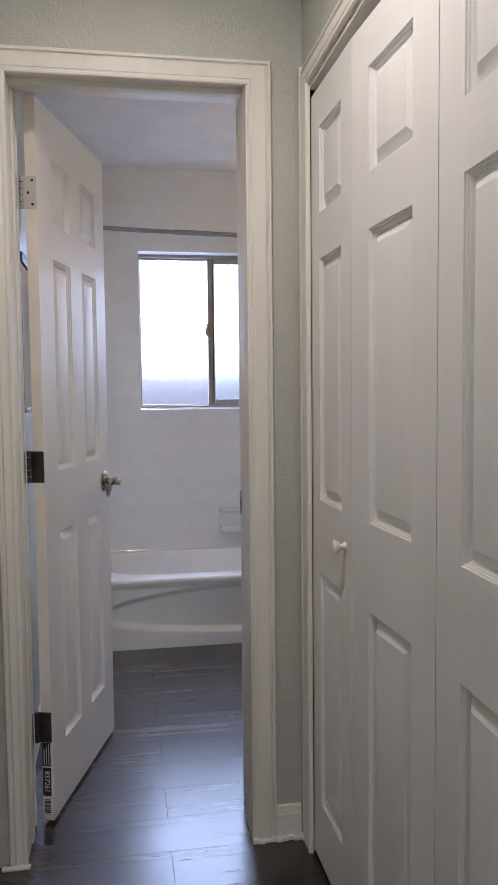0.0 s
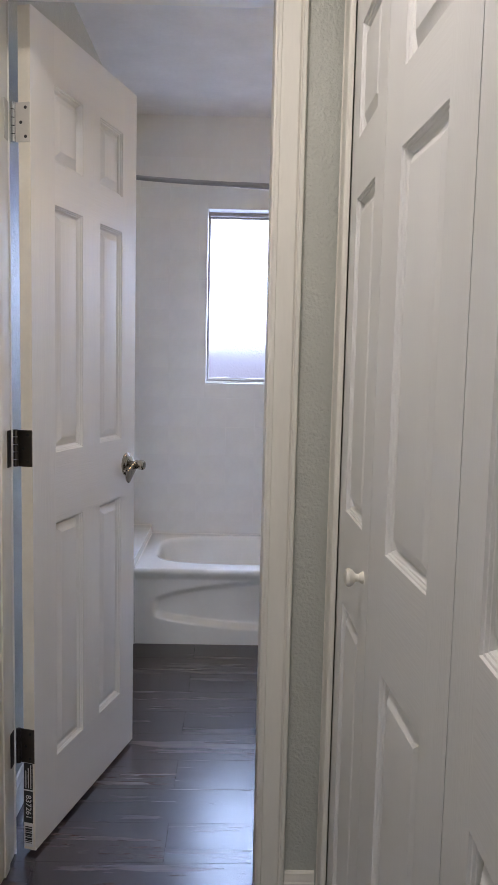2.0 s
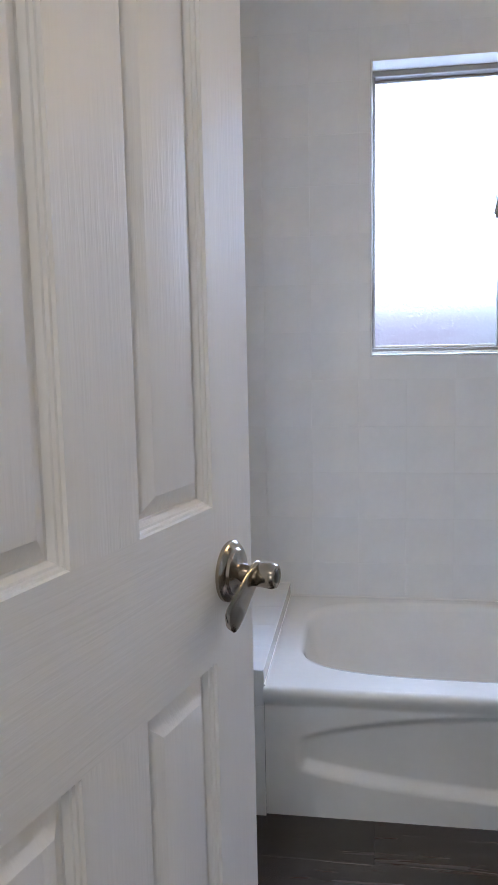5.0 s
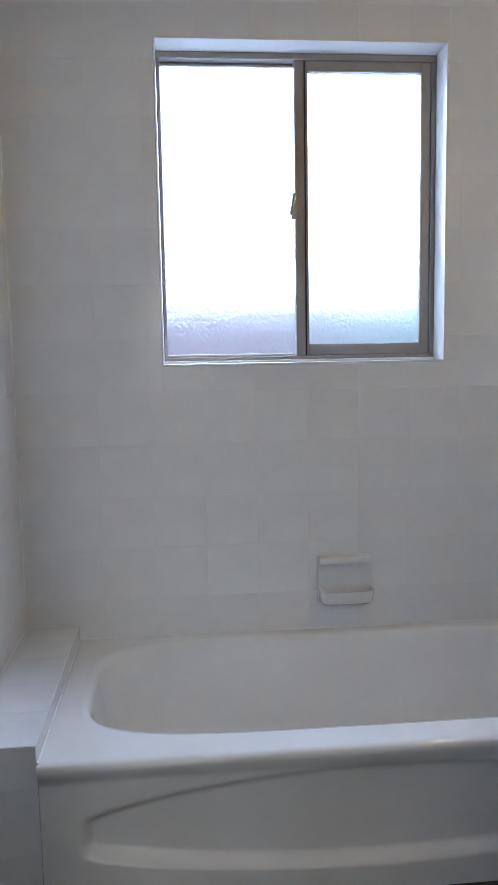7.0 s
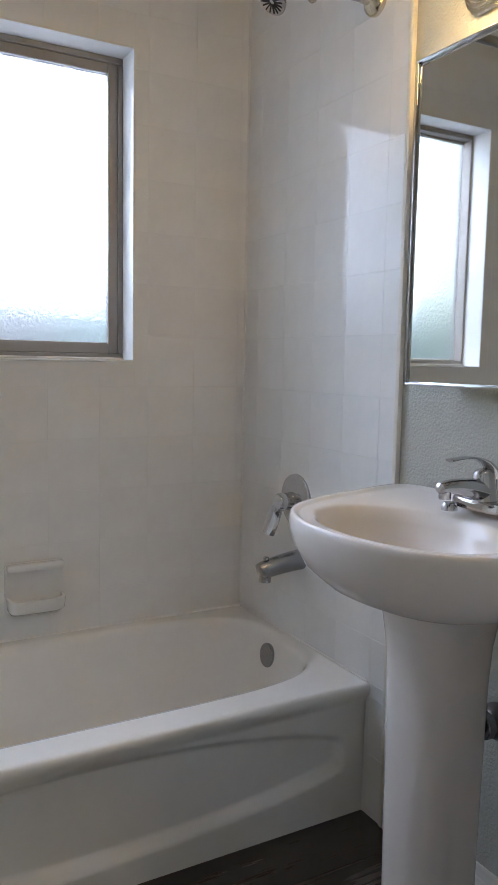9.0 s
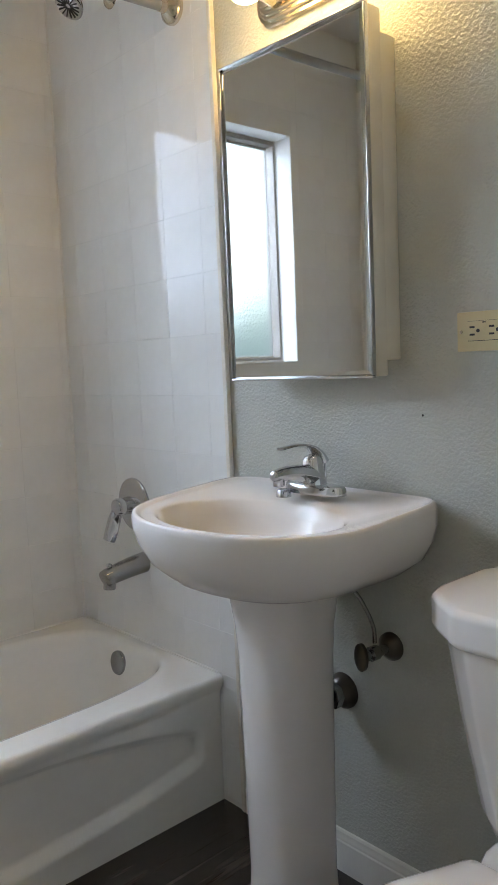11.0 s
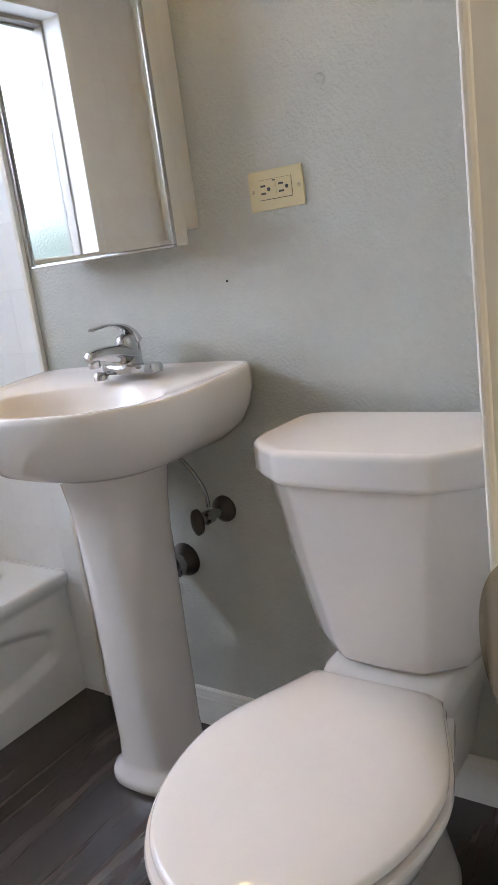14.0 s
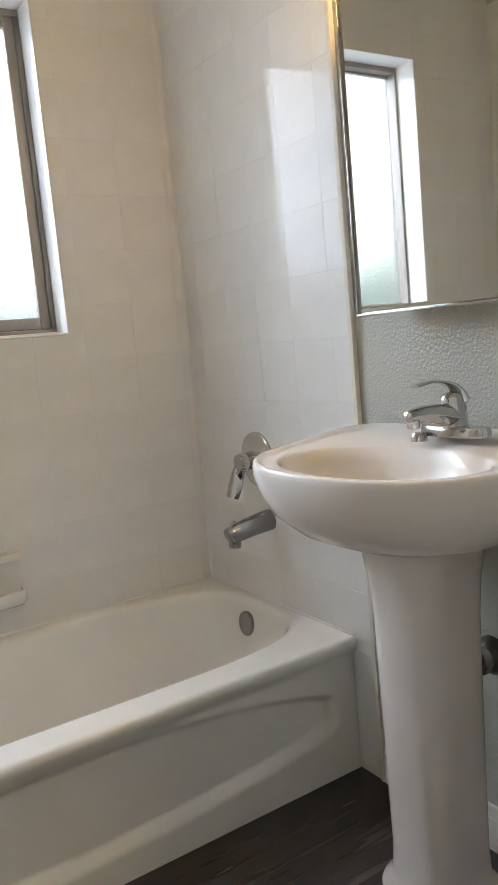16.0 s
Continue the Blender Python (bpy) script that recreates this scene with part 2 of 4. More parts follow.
def tube(bm, points, radius, n=14, radii=None):
    """A round bar along points."""
    pts = [Vector(p) for p in points]
    u = None
    rings = []
    for i, p in enumerate(pts):
        d = (pts[min(i + 1, len(pts) - 1)] - pts[max(i - 1, 0)]).normalized()
        if u is None:
            u = d.orthogonal().normalized()
        u = (u - d * u.dot(d)).normalized()
        w = d.cross(u)
        r = radii[i] if radii else radius
        ra, rb = r if isinstance(r, tuple) else (r, r)
        rings.append([p + u * math.cos(q) * ra + w * math.sin(q) * rb for q in (2 * math.pi * k / n for k in range(n))])
    return loft(bm, rings)


def smooth_path(points, steps=6):
    pts = [Vector(p) for p in points]
    out = []
    for i in range(len(pts) - 1):
        p0, p1, p2, p3 = pts[max(i - 1, 0)], pts[i], pts[i + 1], pts[min(i + 2, len(pts) - 1)]
        for k in range(steps):
            t = k / steps
            out.append(0.5 * ((2 * p1) + (p2 - p0) * t + (2 * p0 - 5 * p1 + 4 * p2 - p3) * t * t + (3 * p1 - p0 - 3 * p2 + p3) * t ** 3))
    return out + [pts[-1]]


def step(a, b, v):
    t = min(max((v - a) / (b - a), 0.0), 1.0)
    return t * t * (3 - 2 * t)


def wall_with_hole(name, label, axis, a0, a1, t0, t1, z0, z1, hole, material):
    """A wall along x or y from a0 to a1, t0..t1 thick, with an opening (b0, b1, c0, c1)."""
    bm = bmesh.new()
    b0, b1, c0, c1 = hole
    for p0, p1, q0, q1 in ((a0, b0, z0, z1), (b1, a1, z0, z1), (b0, b1, z0, c0), (b0, b1, c1, z1)):
        if p1 - p0 > 1e-4 and q1 - q0 > 1e-4:
            box(bm, *((p0, p1, t0, t1) if axis == "x" else (t0, t1, p0, p1)), q0, q1)
    bmesh.ops.remove_doubles(bm, verts=bm.verts, dist=1e-5)
    return tagged(put(name, bm, material, smooth=0), label, "wall", kind="structure")


def solid_wall(name, label, x0, x1, y0, y1, z0, z1, material, category="wall"):
    return tagged(put(name, boxed(x0, x1, y0, y1, z0, z1), material, smooth=0), label, category, kind="structure")


# ---- structure ----
HXL, HXR, HY = -0.715, 0.150, -4.40     # hall walls and its far end
wall_with_hole("wall_door", "grey textured wall with the bathroom doorway", "x", -0.84, 1.10, 0.016, YD, 0, 2.62, (OX0 - 0.018, OX1 + 0.030, -0.01, HZ + 0.018), WALL)
wall_with_hole("wall_back", "wall behind the white tub tiles with the window opening", "x", -0.84, 1.10, YB, 2.52, 0, 2.62, (WX0, WX1, WZ0, WZ1), GROUT)
solid_wall("wall_right", "grey orange-peel textured bathroom wall", XR, 1.10, YD, YB, 0, 2.62, WALL)
solid_wall("wall_left", "grey orange-peel textured bathroom wall", -0.84, XL, YD, YB, 0, 2.62, WALL)
solid_wall("wall_hall_left", "grey textured hall wall", -0.84, HXL, HY, 0.016, 0, 2.62, WALL)
wall_with_hole("wall_hall_closet", "grey textured hall wall with the closet opening", "y", HY, 0.016, HXR, 0.262, 0, 2.62, (-1.66, -0.062, -0.01, 2.022), WALL)
wall_with_hole("wall_hall_end", "hall end wall with an opening to the bright room", "x", -0.84, 0.262, HY - 0.12, HY, 0, 2.62, (-0.70, 0.13, -0.01, 2.1), WALL)
solid_wall("wall_closet_back", "plain closet back wall", 0.85, 0.93, -1.80, 0.016, 0, 2.62, WALL)
solid_wall("wall_closet_side", "plain closet side wall", 0.262, 0.85, -1.80, -1.70, 0, 2.62, WALL)
solid_wall("ceiling_bathroom", "white bathroom ceiling", XL, XR, YD, YB, ZC, ZC + 0.08, CEIL, "ceiling")
solid_wall("ceiling_hall", "white hall ceiling", HXL, 0.85, HY, 0.016, ZH, ZH + 0.08, CEIL, "ceiling")

# ---- door trim ----


def casing(name, label, horizontal, inner, outer, a0, a1, face, back, plane="y"):
    """A moulded board: flat band, bead and step, from its inner to its outer edge. Drawn along z, or along the wall when horizontal."""
    d = 1 if outer > inner else -1
    w, depth = abs(outer - inner), back - face
    prof = [(0, depth), (0, 0.5 * depth), (0.002, 0.22 * depth), (0.005, 0.12 * depth), (0.010, 0.12 * depth), (0.0125, 0.30 * depth), (0.0135, 0.55 * depth), (0.0155, 0.55 * depth), (0.0170, 0.22 * depth),
            (w - 0.016, 0.10 * depth), (w - 0.0115, 0.42 * depth), (w - 0.0095, 0.42 * depth), (w - 0.0085, 0.0), (w - 0.002, 0.0), (w, 0.15 * depth), (w, depth)]
    rings = []
    for a in (a0, a1):
        ring = []
        for p, q in prof:
            # mitred ends: a0 or a1 given as a pair is cut at 45 degrees
            e = a[0] + a[1] * p if isinstance(a, tuple) else a
            c, t = inner + d * p, face + q
            if plane == "y":
                ring.append((e, t, c) if horizontal else (c, t, e))
            else:
                ring.append((t, e, c) if horizontal else (t, c, e))
        rings.append(ring)
    return tagged(put(name, loft(bmesh.new(), rings), TRIM, smooth=25), label, "door casing", kind="structure")


CW = 0.064
casing("trim_casing", "white moulded door casing on the hall side", False, 0.0, CW, 0.012, (2.045, 1), 0.0, 0.016)
casing("trim_casing", "white moulded door casing on the hall side", False, -0.606, -0.606 - 0.046, 0.0, (2.045, 1), 0.0, 0.016)
casing("trim_casing", "white moulded header casing over the bathroom door", True, 2.045, 2.045 + CW, (-0.606, -1), (0.0, 1), 0.0, 0.016)
casing("trim_casing", "white moulded door casing on the bathroom side", False, -0.606, -0.606 - 0.045, 0.0, (HZ + 0.003, 1), YD + 0.006, YD)
casing("trim_casing", "white moulded header casing over the bathroom door", True, HZ + 0.003, HZ + 0.003 + CW, (-0.606, -0.7), (0.0, 1), YD + 0.014, YD)
# jambs with stops
RB = OX1 + 0.012                       # face of the rabbet on the latch side
for x0, x1, sx0, sx1, e, s0 in ((OX0 - 0.018, OX0, OX0, OX0 + 0.005, -0.002, 0.110), (RB, RB + 0.018, OX1, RB, 0.0362, 0.006)):
    bm = boxed(x0, x1, 0.004, YD + e, 0, HZ, bevel=0.004, seg=3)
    box(bm, sx0, sx1, s0, 0.146, 0, HZ, bevel=0.002)
    if x0 > 0:
        # thin bead along the rabbet edge
        tube(bm, [(RB + 0.0006, YD + 0.0347, 0.0), (RB + 0.0006, YD + 0.0347, HZ)], 0.0024, 10)
    tagged(put("jamb", bm, TRIM, smooth=30), "white painted door jamb with stop", "door jamb", kind="structure")
bm = boxed(OX0 - 0.018, OX1 + 0.030, 0.004, YD + 0.010, HZ, HZ + 0.018, bevel=0.002)
box(bm, OX0, OX1, 0.0055, 0.062, OZ + 0.010, HZ, bevel=0.002)
box(bm, OX0, OX1, 0.062, 0.102, OZ - 0.003, HZ, bevel=0.002)
tagged(put("jamb", bm, TRIM, smooth=30), "white painted door head jamb with stop", "door jamb", kind="structure")
casing("trim_casing", "white moulded door casing on the bathroom side", False, RB + 0.005, RB + 0.062, 0.0, (HZ + 0.003, 1), YD + 0.0452, YD)
# closet opening
casing("trim_casing", "white moulded closet casing", False, -0.072, -0.004, 0.0, (2.028, 1), HXR - 0.014, HXR, plane="x")
casing("trim_casing", "white moulded closet casing", False, -1.668, -1.732, 0.0, (2.028, 1), HXR - 0.014, HXR, plane="x")
casing("trim_casing", "white moulded header casing over the closet doors", True, 2.028, 2.080, (-1.668, -1), (-0.072, 1), HXR - 0.014, HXR, plane="x")
bm = boxed(HXR, 0.262, -0.062, -0.058, 0, 2.022)
box(bm, HXR, 0.262, -1.666, -1.660, 0, 2.022)
box(bm, HXR, 0.262, -1.660, -0.062, 2.016, 2.022)
tagged(put("jamb", bm, TRIM, smooth=0), "white closet jamb lining", "door jamb", kind="structure")
tagged(put("track", boxed(0.205, 0.230, -1.655, -0.082, 1.998, 2.015, bevel=0.002), DARKMET), "dark metal track of the bifold closet doors", "door track", kind="structure")


def baseboard(x0, x1, y0, y1, h=0.097, side="x-"):
    """A board with a grooved, rounded top."""
    prof = [(0, 0), (0.012, 0), (0.012, h - 0.026), (0.0095, h - 0.023), (0.0095, h - 0.016), (0.008, h - 0.013), (0.008, h - 0.004), (0.005, h), (0, h)]
    rings = []
    for e in (0, 1):
        ring = []
        for q, z in prof:
            if side == "x-":
                ring.append((x1 - q, (y0, y1)[e], z))
            elif side == "x+":
                ring.append((x0 + q, (y0, y1)[e], z))
            elif side == "y-":
                ring.append(((x0, x1)[e], y1 - q, z))
            else:
                ring.append(((x0, x1)[e], y0 + q, z))
        rings.append(ring)
    return tagged(put("baseboard", loft(bmesh.new(), rings), TRIM, smooth=30), "white grooved wooden baseboard", "baseboard", kind="structure")


baseboard(XR, XR, YD + 0.016, 1.584, side="x-")
baseboard(XL, XL, YD + 0.016, 1.648, side="x+")
baseboard(RB + 0.064, XR, YD, YD, side="y+")
baseboard(CW + 0.001, HXR - 0.015, 0.016, 0.016, side="y-")
baseboard(HXL, HXL, HY, 0.003, side="x+")
baseboard(HXR, HXR, HY, -1.735, side="x-")
# putty under the casing
bm = bmesh.new()
for k in range(9):
    x = -0.004 + k * 0.0165
    box(bm, x, x + 0.0175, -0.006 - 0.003 * math.sin(k * 1.9), 0.012, 0.0, 0.011 + 0.003 * math.sin(k * 2.3 + 1), bevel=0.003)
tagged(put("putty_fillet", bm, CEMENT), "crumbled white putty along the foot of the casing", "putty", kind="structure")
tagged(put("putty_fillet", boxed(-0.674, -0.600, -0.008, 0.010, 0, 0.008, bevel=0.003), CEMENT), "white putty along the foot of the casing", "putty", kind="structure")

# ---- moulded panel doors ----


def panel_slab(w, h, th, cols, rows, z0):
    """A moulded door in its own space: x along the width, front at y = 0, back at y = th."""
    bm = bmesh.new()
    xs = sorted({0.0, w, *[v for c in cols for v in c]})
    zs = sorted({z0, z0 + h, *[v for r in rows for v in r]})
    prof = [(0.0, 0.0), (0.0010, 0.0035), (0.0035, 0.0042), (0.0045, 0.0075), (0.0070, 0.0082), (0.0105, 0.0140), (0.0130, 0.0148), (0.034, 0.0032), (0.038, 0.0027)]
    for front in (True, False):
        yy = (lambda d: d) if front else (lambda d: th - d)
        for xa, xb in zip(xs, xs[1:]):
            for za, zb in zip(zs, zs[1:]):
                if (xa, xb) in cols and (za, zb) in rows:
                    rings = [[(xa + i, yy(d), za + i), (xb - i, yy(d), za + i), (xb - i, yy(d), zb - i), (xa + i, yy(d), zb - i)] for i, d in prof]
                    loft(bm, rings, cap0=False)
                else:
                    f = bm.faces.new([bm.verts.new(p) for p in ((xa, yy(0), za), (xb, yy(0), za), (xb, yy(0), zb), (xa, yy(0), zb))])
                    # rails between the stiles have their grain lying
                    f.material_index = int((za, zb) not in rows and xa >= cols[0][0] - 1e-6 and xb <= cols[-1][1] + 1e-6)
    for a, b in (((0, z0), (w, z0)), ((w, z0), (w, z0 + h)), ((w, z0 + h), (0, z0 + h)), ((0, z0 + h), (0, z0))):
        bm.faces.new([bm.verts.new(p) for p in ((a[0], 0, a[1]), (b[0], 0, b[1]), (b[0], th, b[1]), (a[0], th, a[1]))])
    bmesh.ops.remove_doubles(bm, verts=bm.verts, dist=1e-5)
    return bm


def moved(bm, m):
    bmesh.ops.transform(bm, matrix=m, verts=bm.verts)
    return bm


DM = Matrix.Translation((-0.556, 0.200, 0)) @ Matrix.Rotation(math.atan2(0.59, 0.167), 4, "Z")
door = thing("door_1", "white six-panel interior door standing open into the bathroom", "door", (-0.556, 0.200, 0.012), kind="structure")
part("slab", moved(panel_slab(0.610, 2.052, 0.032, [(0.110, 0.258), (0.362, 0.510)], [(0.212, 0.843), (1.024, 1.640), (1.742, 1.925)], 0.012), DM), DOOR, door, smooth=20).data.materials.append(RAIL)
EDGE = mat("cream_door_edge", (0.80, 0.755, 0.66), 0.5, vary=0.05, scale=12)
part("hinge_edge", moved(boxed(-0.0006, 0.0, 0.0008, 0.0312, 0.013, 2.062), DM), EDGE, door, "cream unpainted door edge", 0)
# lever handles
for side in (1, -1):
    y0 = 0.0 if side == 1 else 0.032
    s = -side
    bm = lathe(bmesh.new(), (0.548, y0, 0.940), (0, s, 0), [(0, 0.036), (0.004, 0.036), (0.008, 0.032), (0.009, 0.028), (0.012, 0.026), (0.014, 0.018), (0.017, 0.012)], 36)
    ro = part("rosette", moved(bm, DM), NICKEL, door, "satin nickel rosette")
    bm = lathe(bmesh.new(), (0.548, y0 + s * 0.012, 0.940), (0, s, 0), [(0, 0.011), (0.022, 0.011), (0.026, 0.014), (0.044, 0.015), (0.048, 0.013), (0.049, 0.010), (0.047, 0.006)], 28)
    part("neck", moved(bm, DM), NICKEL, door, "satin nickel lever neck")
    bm = lathe(bmesh.new(), (0.548, y0 + s * 0.056, 0.940), (0, s, 0), [(0, 0.0085), (0.0035, 0.0085), (0.0045, 0.007), (0.0047, 0.0)], 20)
    part("lock_button", moved(bm, DM), DARKMET, door, "dark privacy lock button")
    yl = y0 + s * 0.036
    pts = smooth_path([(0.552, yl, 0.944), (0.538, yl, 0.941), (0.517, yl, 0.930), (0.495, yl, 0.916), (0.476, yl - s * 0.003, 0.903)], 5)
    rings = []
    for k, p in enumerate(pts):
        d = (pts[min(k + 1, len(pts) - 1)] - pts[max(k - 1, 0)]).normalized()
        up, f = Vector((0, 1, 0)).cross(d).normalized(), k / (len(pts) - 1)
        hw = (0.0120 + 0.0100 * f) * math.sqrt(1 - 0.9 * (max(f - 0.84, 0) / 0.16) ** 2)
        rings.append([p + up * hw * math.cos(q) + Vector((0, 0.0052 * (1 - 0.5 * f) * math.sin(q), 0)) for q in (2 * math.pi * e / 18 for e in range(18))])
    bm = loft(bmesh.new(), rings)
    part("lever", moved(bm, DM), NICKEL, door, "drooping satin nickel lever")
# hinges, with leaves on the door's edge and on the jamb
for z in (0.245, 1.000, 1.760):
    bm = boxed(-0.0025, 0.0005, 0.001, 0.039, z, z + 0.089, bevel=0.0008, seg=1)
    leaf = part("hinge", moved(bm, DM), PAINTED if z > 1.5 else DARKMET, door, "pale painted butt hinge" if z > 1.5 else "tarnished dark butt hinge")
    part("jamb_leaf", boxed(OX0 - 0.001, OX0 + 0.0018, 0.172, 0.1995, z, z + 0.089, bevel=0.0008, seg=1), PAINTED if z > 1.5 else DARKMET, leaf)
    bm = bmesh.new()
    for k in range(5):
        lathe(bm, (-0.0055, 0.0425, z + 0.0182 * k), (0, 0, 1), [(0, 0.005), (0.0005, 0.0062), (0.0165, 0.0062), (0.017, 0.005)], 14)
    part("knuckle", moved(bm, DM), CHROME if z > 1.5 else DARKMET, leaf)
    bm = bmesh.new()
    for dz, dy in ((0.012, 0.012), (0.044, 0.024), (0.077, 0.012)):
        lathe(bm, (-0.0023, dy, z + dz), (-1, 0, 0), [(0, 0.0042), (0.0010, 0.0036)], 10)
    part("screw", moved(bm, DM), BLACK, leaf)
# sticker with a number on the hinge edge
st = thing("edge_sticker", "black and white number sticker on the door edge", "sticker", (-0.57, 0.21, 0.02))
part("paper", moved(boxed(-0.0012, 0.0, 0.006, 0.031, 0.020, 0.250), DM), WHITEP, st, smooth=0)
part("black_field", moved(boxed(-0.0018, -0.0012, 0.006, 0.031, 0.085, 0.170), DM), BLACK, st, smooth=0)
part("black_field", moved(boxed(-0.0018, -0.0012, 0.006, 0.031, 0.174, 0.244), DM), BLACK, st, smooth=0)
bm = bmesh.new()
for k in range(3):
    box(bm, -0.0023, -0.0018, 0.010 + 0.007 * k, 0.012 + 0.007 * k, 0.178, 0.240 - 0.008 * k)
part("small_print", moved(bm, DM), WHITEP, st, smooth=0)
bm = bmesh.new()
for k in range(11):
    box(bm, -0.0018, -0.0012, 0.009, 0.028, 0.030 + 0.0042 * k, 0.0315 + 0.0042 * k + 0.0012 * (k % 3))
part("barcode", moved(bm, DM), BLACK, st, smooth=0)
tcu = bpy.data.curves.new("number", "FONT")
tcu.body, tcu.size, tcu.extrude, tcu.align_x, tcu.align_y = "837261", 0.0215, 0.0002, "CENTER", "CENTER"
tcu.materials.append(WHITEP)
num = new("number", tcu)
num.parent = st
num.matrix_parent_inverse = st.matrix_basis.inverted()
num.matrix_basis = DM @ Matrix(((0, 0, -1, -0.0021), (0, 1, 0, 0.0185), (1, 0, 0, 0.1275), (0, 0, 0, 1))) @ Matrix.Rotation(math.pi, 4, "Z")
# strike plate on the other jamb
sp = thing("strike_plate", "bright metal strike plate with a bent lip on the door jamb", "strike plate", (-0.004, 0.17, 0.91))
SZ = 0.921
part("plate", boxed(RB - 0.0035, RB + 0.0002, YD - 0.018, YD + 0.0285, SZ - 0.034, SZ + 0.034, bevel=0.0012), NICKEL, sp)
rings = []
for e in range(-8, 9):
    w = 0.034 * math.sin(math.pi / 2 * e / 8.2)
    reach = 0.016 * math.sqrt(max(1 - (w / 0.034) ** 2, 0)) + 0.002
    side = [(YD + 0.0250 + reach * q, -0.0028 + 0.004 * (reach * q / 0.018) ** 3) for q in (0, 0.3, 0.6, 0.8, 0.92, 1.0)]
    rings.append([(RB - 0.0010 + x, y, SZ + w) for y, x in side] + [(RB + 0.0010 + x, y, SZ + w) for y, x in side[::-1]])
part("lip", loft(bmesh.new(), rings), NICKEL, sp)
part("latch_hole", boxed(RB - 0.0042, RB - 0.0034, YD - 0.010, YD + 0.014, SZ - 0.016, SZ + 0.016), BLACK, sp, smooth=0)

# bifold closet leaves, standing slightly folded
turns = [(0.1535, -0.066), (0.158, -0.398), (0.183, -0.798), (0.176, -1.196), (0.186, -1.590)]
for k, ((xa, ya), (xb, yb)) in enumerate(zip(turns, turns[1:])):
    w = math.hypot(xb - xa, yb - ya) - 0.0025
    lm = Matrix.Translation((xa, ya, 0)) @ Matrix.Rotation(math.atan2(yb - ya, xb - xa), 4, "Z")
    lf = thing("closet_door", "white three-panel bifold closet door leaf" + (" with a small white knob" if k in (0, 3) else ""), "closet door", (xa, ya, 0.012), "bifold closet leaves")
    mg = 0.074 if k == 0 else 0.097
    part("slab", moved(panel_slab(w, 1.982, 0.033, [(mg, w - mg)], [(0.175, 0.787), (0.974, 1.578), (1.690, 1.898)], 0.012), lm), DOOR, lf, smooth=20).data.materials.append(RAIL)
    if k in (0, 3):
        u = w - 0.045 if k == 0 else 0.045
        bm = lathe(bmesh.new(), (u, 0, 0.897), (0, -1, 0), [(0, 0.011), (0.003, 0.010), (0.008, 0.0065), (0.014, 0.0075), (0.019, 0.014), (0.025, 0.0165), (0.030, 0.014), (0.033, 0.006)], 28)
        part("knob", moved(bm, lm), TRIM, lf, "round white painted knob")

# hall ceiling lamp
hl = thing("ceiling_lamp", "flush round ceiling lamp with a frosted diffuser", "ceiling lamp", (-0.27, -0.80, ZH))
part("base", lathe(bmesh.new(), (-0.27, -0.80, ZH), (0, 0, -1), [(0, 0.155), (0.018, 0.155), (0.022, 0.15)], 40), TRIM, hl)
part("diffuser", lathe(bmesh.new(), (-0.27, -0.80, ZH - 0.022), (0, 0, -1), [(0, 0.145), (0.012, 0.14), (0.026, 0.115), (0.034, 0.07), (0.036, 0.0)], 40), LENSM, hl)

# ---- window ----
win = thing("window_1", "two-pane aluminium sliding window with frosted glass", "window", (0.186, 2.43, WZ0), kind="structure")
RV = 0.006
for a in ((WX0, WX0 + RV, WZ0, WZ1), (WX1 - RV, WX1, WZ0, WZ1), (WX0 + RV, WX1 - RV, WZ1 - RV, WZ1), (WX0 + RV, WX1 - RV, WZ0, WZ0 + RV)):
    part("reveal", boxed(a[0], a[1], TY - 0.003, 2.515, a[2], a[3], bevel=0.002), GLAZE, win, "glossy white painted reveal", 30)
fx0, fx1, fz0, fz1 = WX0 + RV, WX1 - RV, WZ0 + RV, WZ1 - RV


def bar(name, x0, x1, y0, y1, z0, z1, mt=None, label=""):
    part(name, boxed(x0, x1, y0, y1, z0, z1, bevel=0.002, seg=1), mt or ALU, win, label, 30)


bar("frame_head", fx0, fx1, 2.440, 2.505, fz1 - 0.018, fz1)
bar("frame_sill", fx0, fx1, 2.440, 2.505, fz0, fz0 + 0.018)
bar("frame_jamb", fx0, fx0 + 0.010, 2.440, 2.505, fz0 + 0.018, fz1 - 0.018)
bar("frame_jamb", fx1 - 0.014, fx1, 2.440, 2.505, fz0 + 0.018, fz1 - 0.018)
# fixed pane and sliding sash
bar("glazing_bead", fx0 + 0.010, 0.172, 2.476, 2.496, fz0 + 0.018, fz0 + 0.026, SEAM)
bar("glazing_bead", fx0 + 0.010, 0.172, 2.476, 2.496, fz1 - 0.026, fz1 - 0.018)
part("pane", boxed(fx0 + 0.010, 0.190, 2.484, 2.488, fz0 + 0.020, fz1 - 0.020), GLASS, win, "frosted glass pane", 0).visible_shadow = False
SX0, SX1, SZ0, SZ1 = 0.168, fx1 - 0.014, fz0 + 0.018, fz1 - 0.018
bar("sash_stile", SX0, SX0 + 0.040, 2.446, 2.474, SZ0, SZ1)
bar("sash_stile", SX1 - 0.030, SX1, 2.446, 2.474, SZ0, SZ1)
bar("sash_rail", SX0 + 0.040, SX1 - 0.030, 2.446, 2.474, SZ1 - 0.030, SZ1)
bar("sash_rail", SX0 + 0.040, SX1 - 0.030, 2.446, 2.474, SZ0, SZ0 + 0.034)
bar("sash_groove", SX0 + 0.028, SX0 + 0.032, 2.4445, 2.4460, SZ0, SZ1, DARKMET)
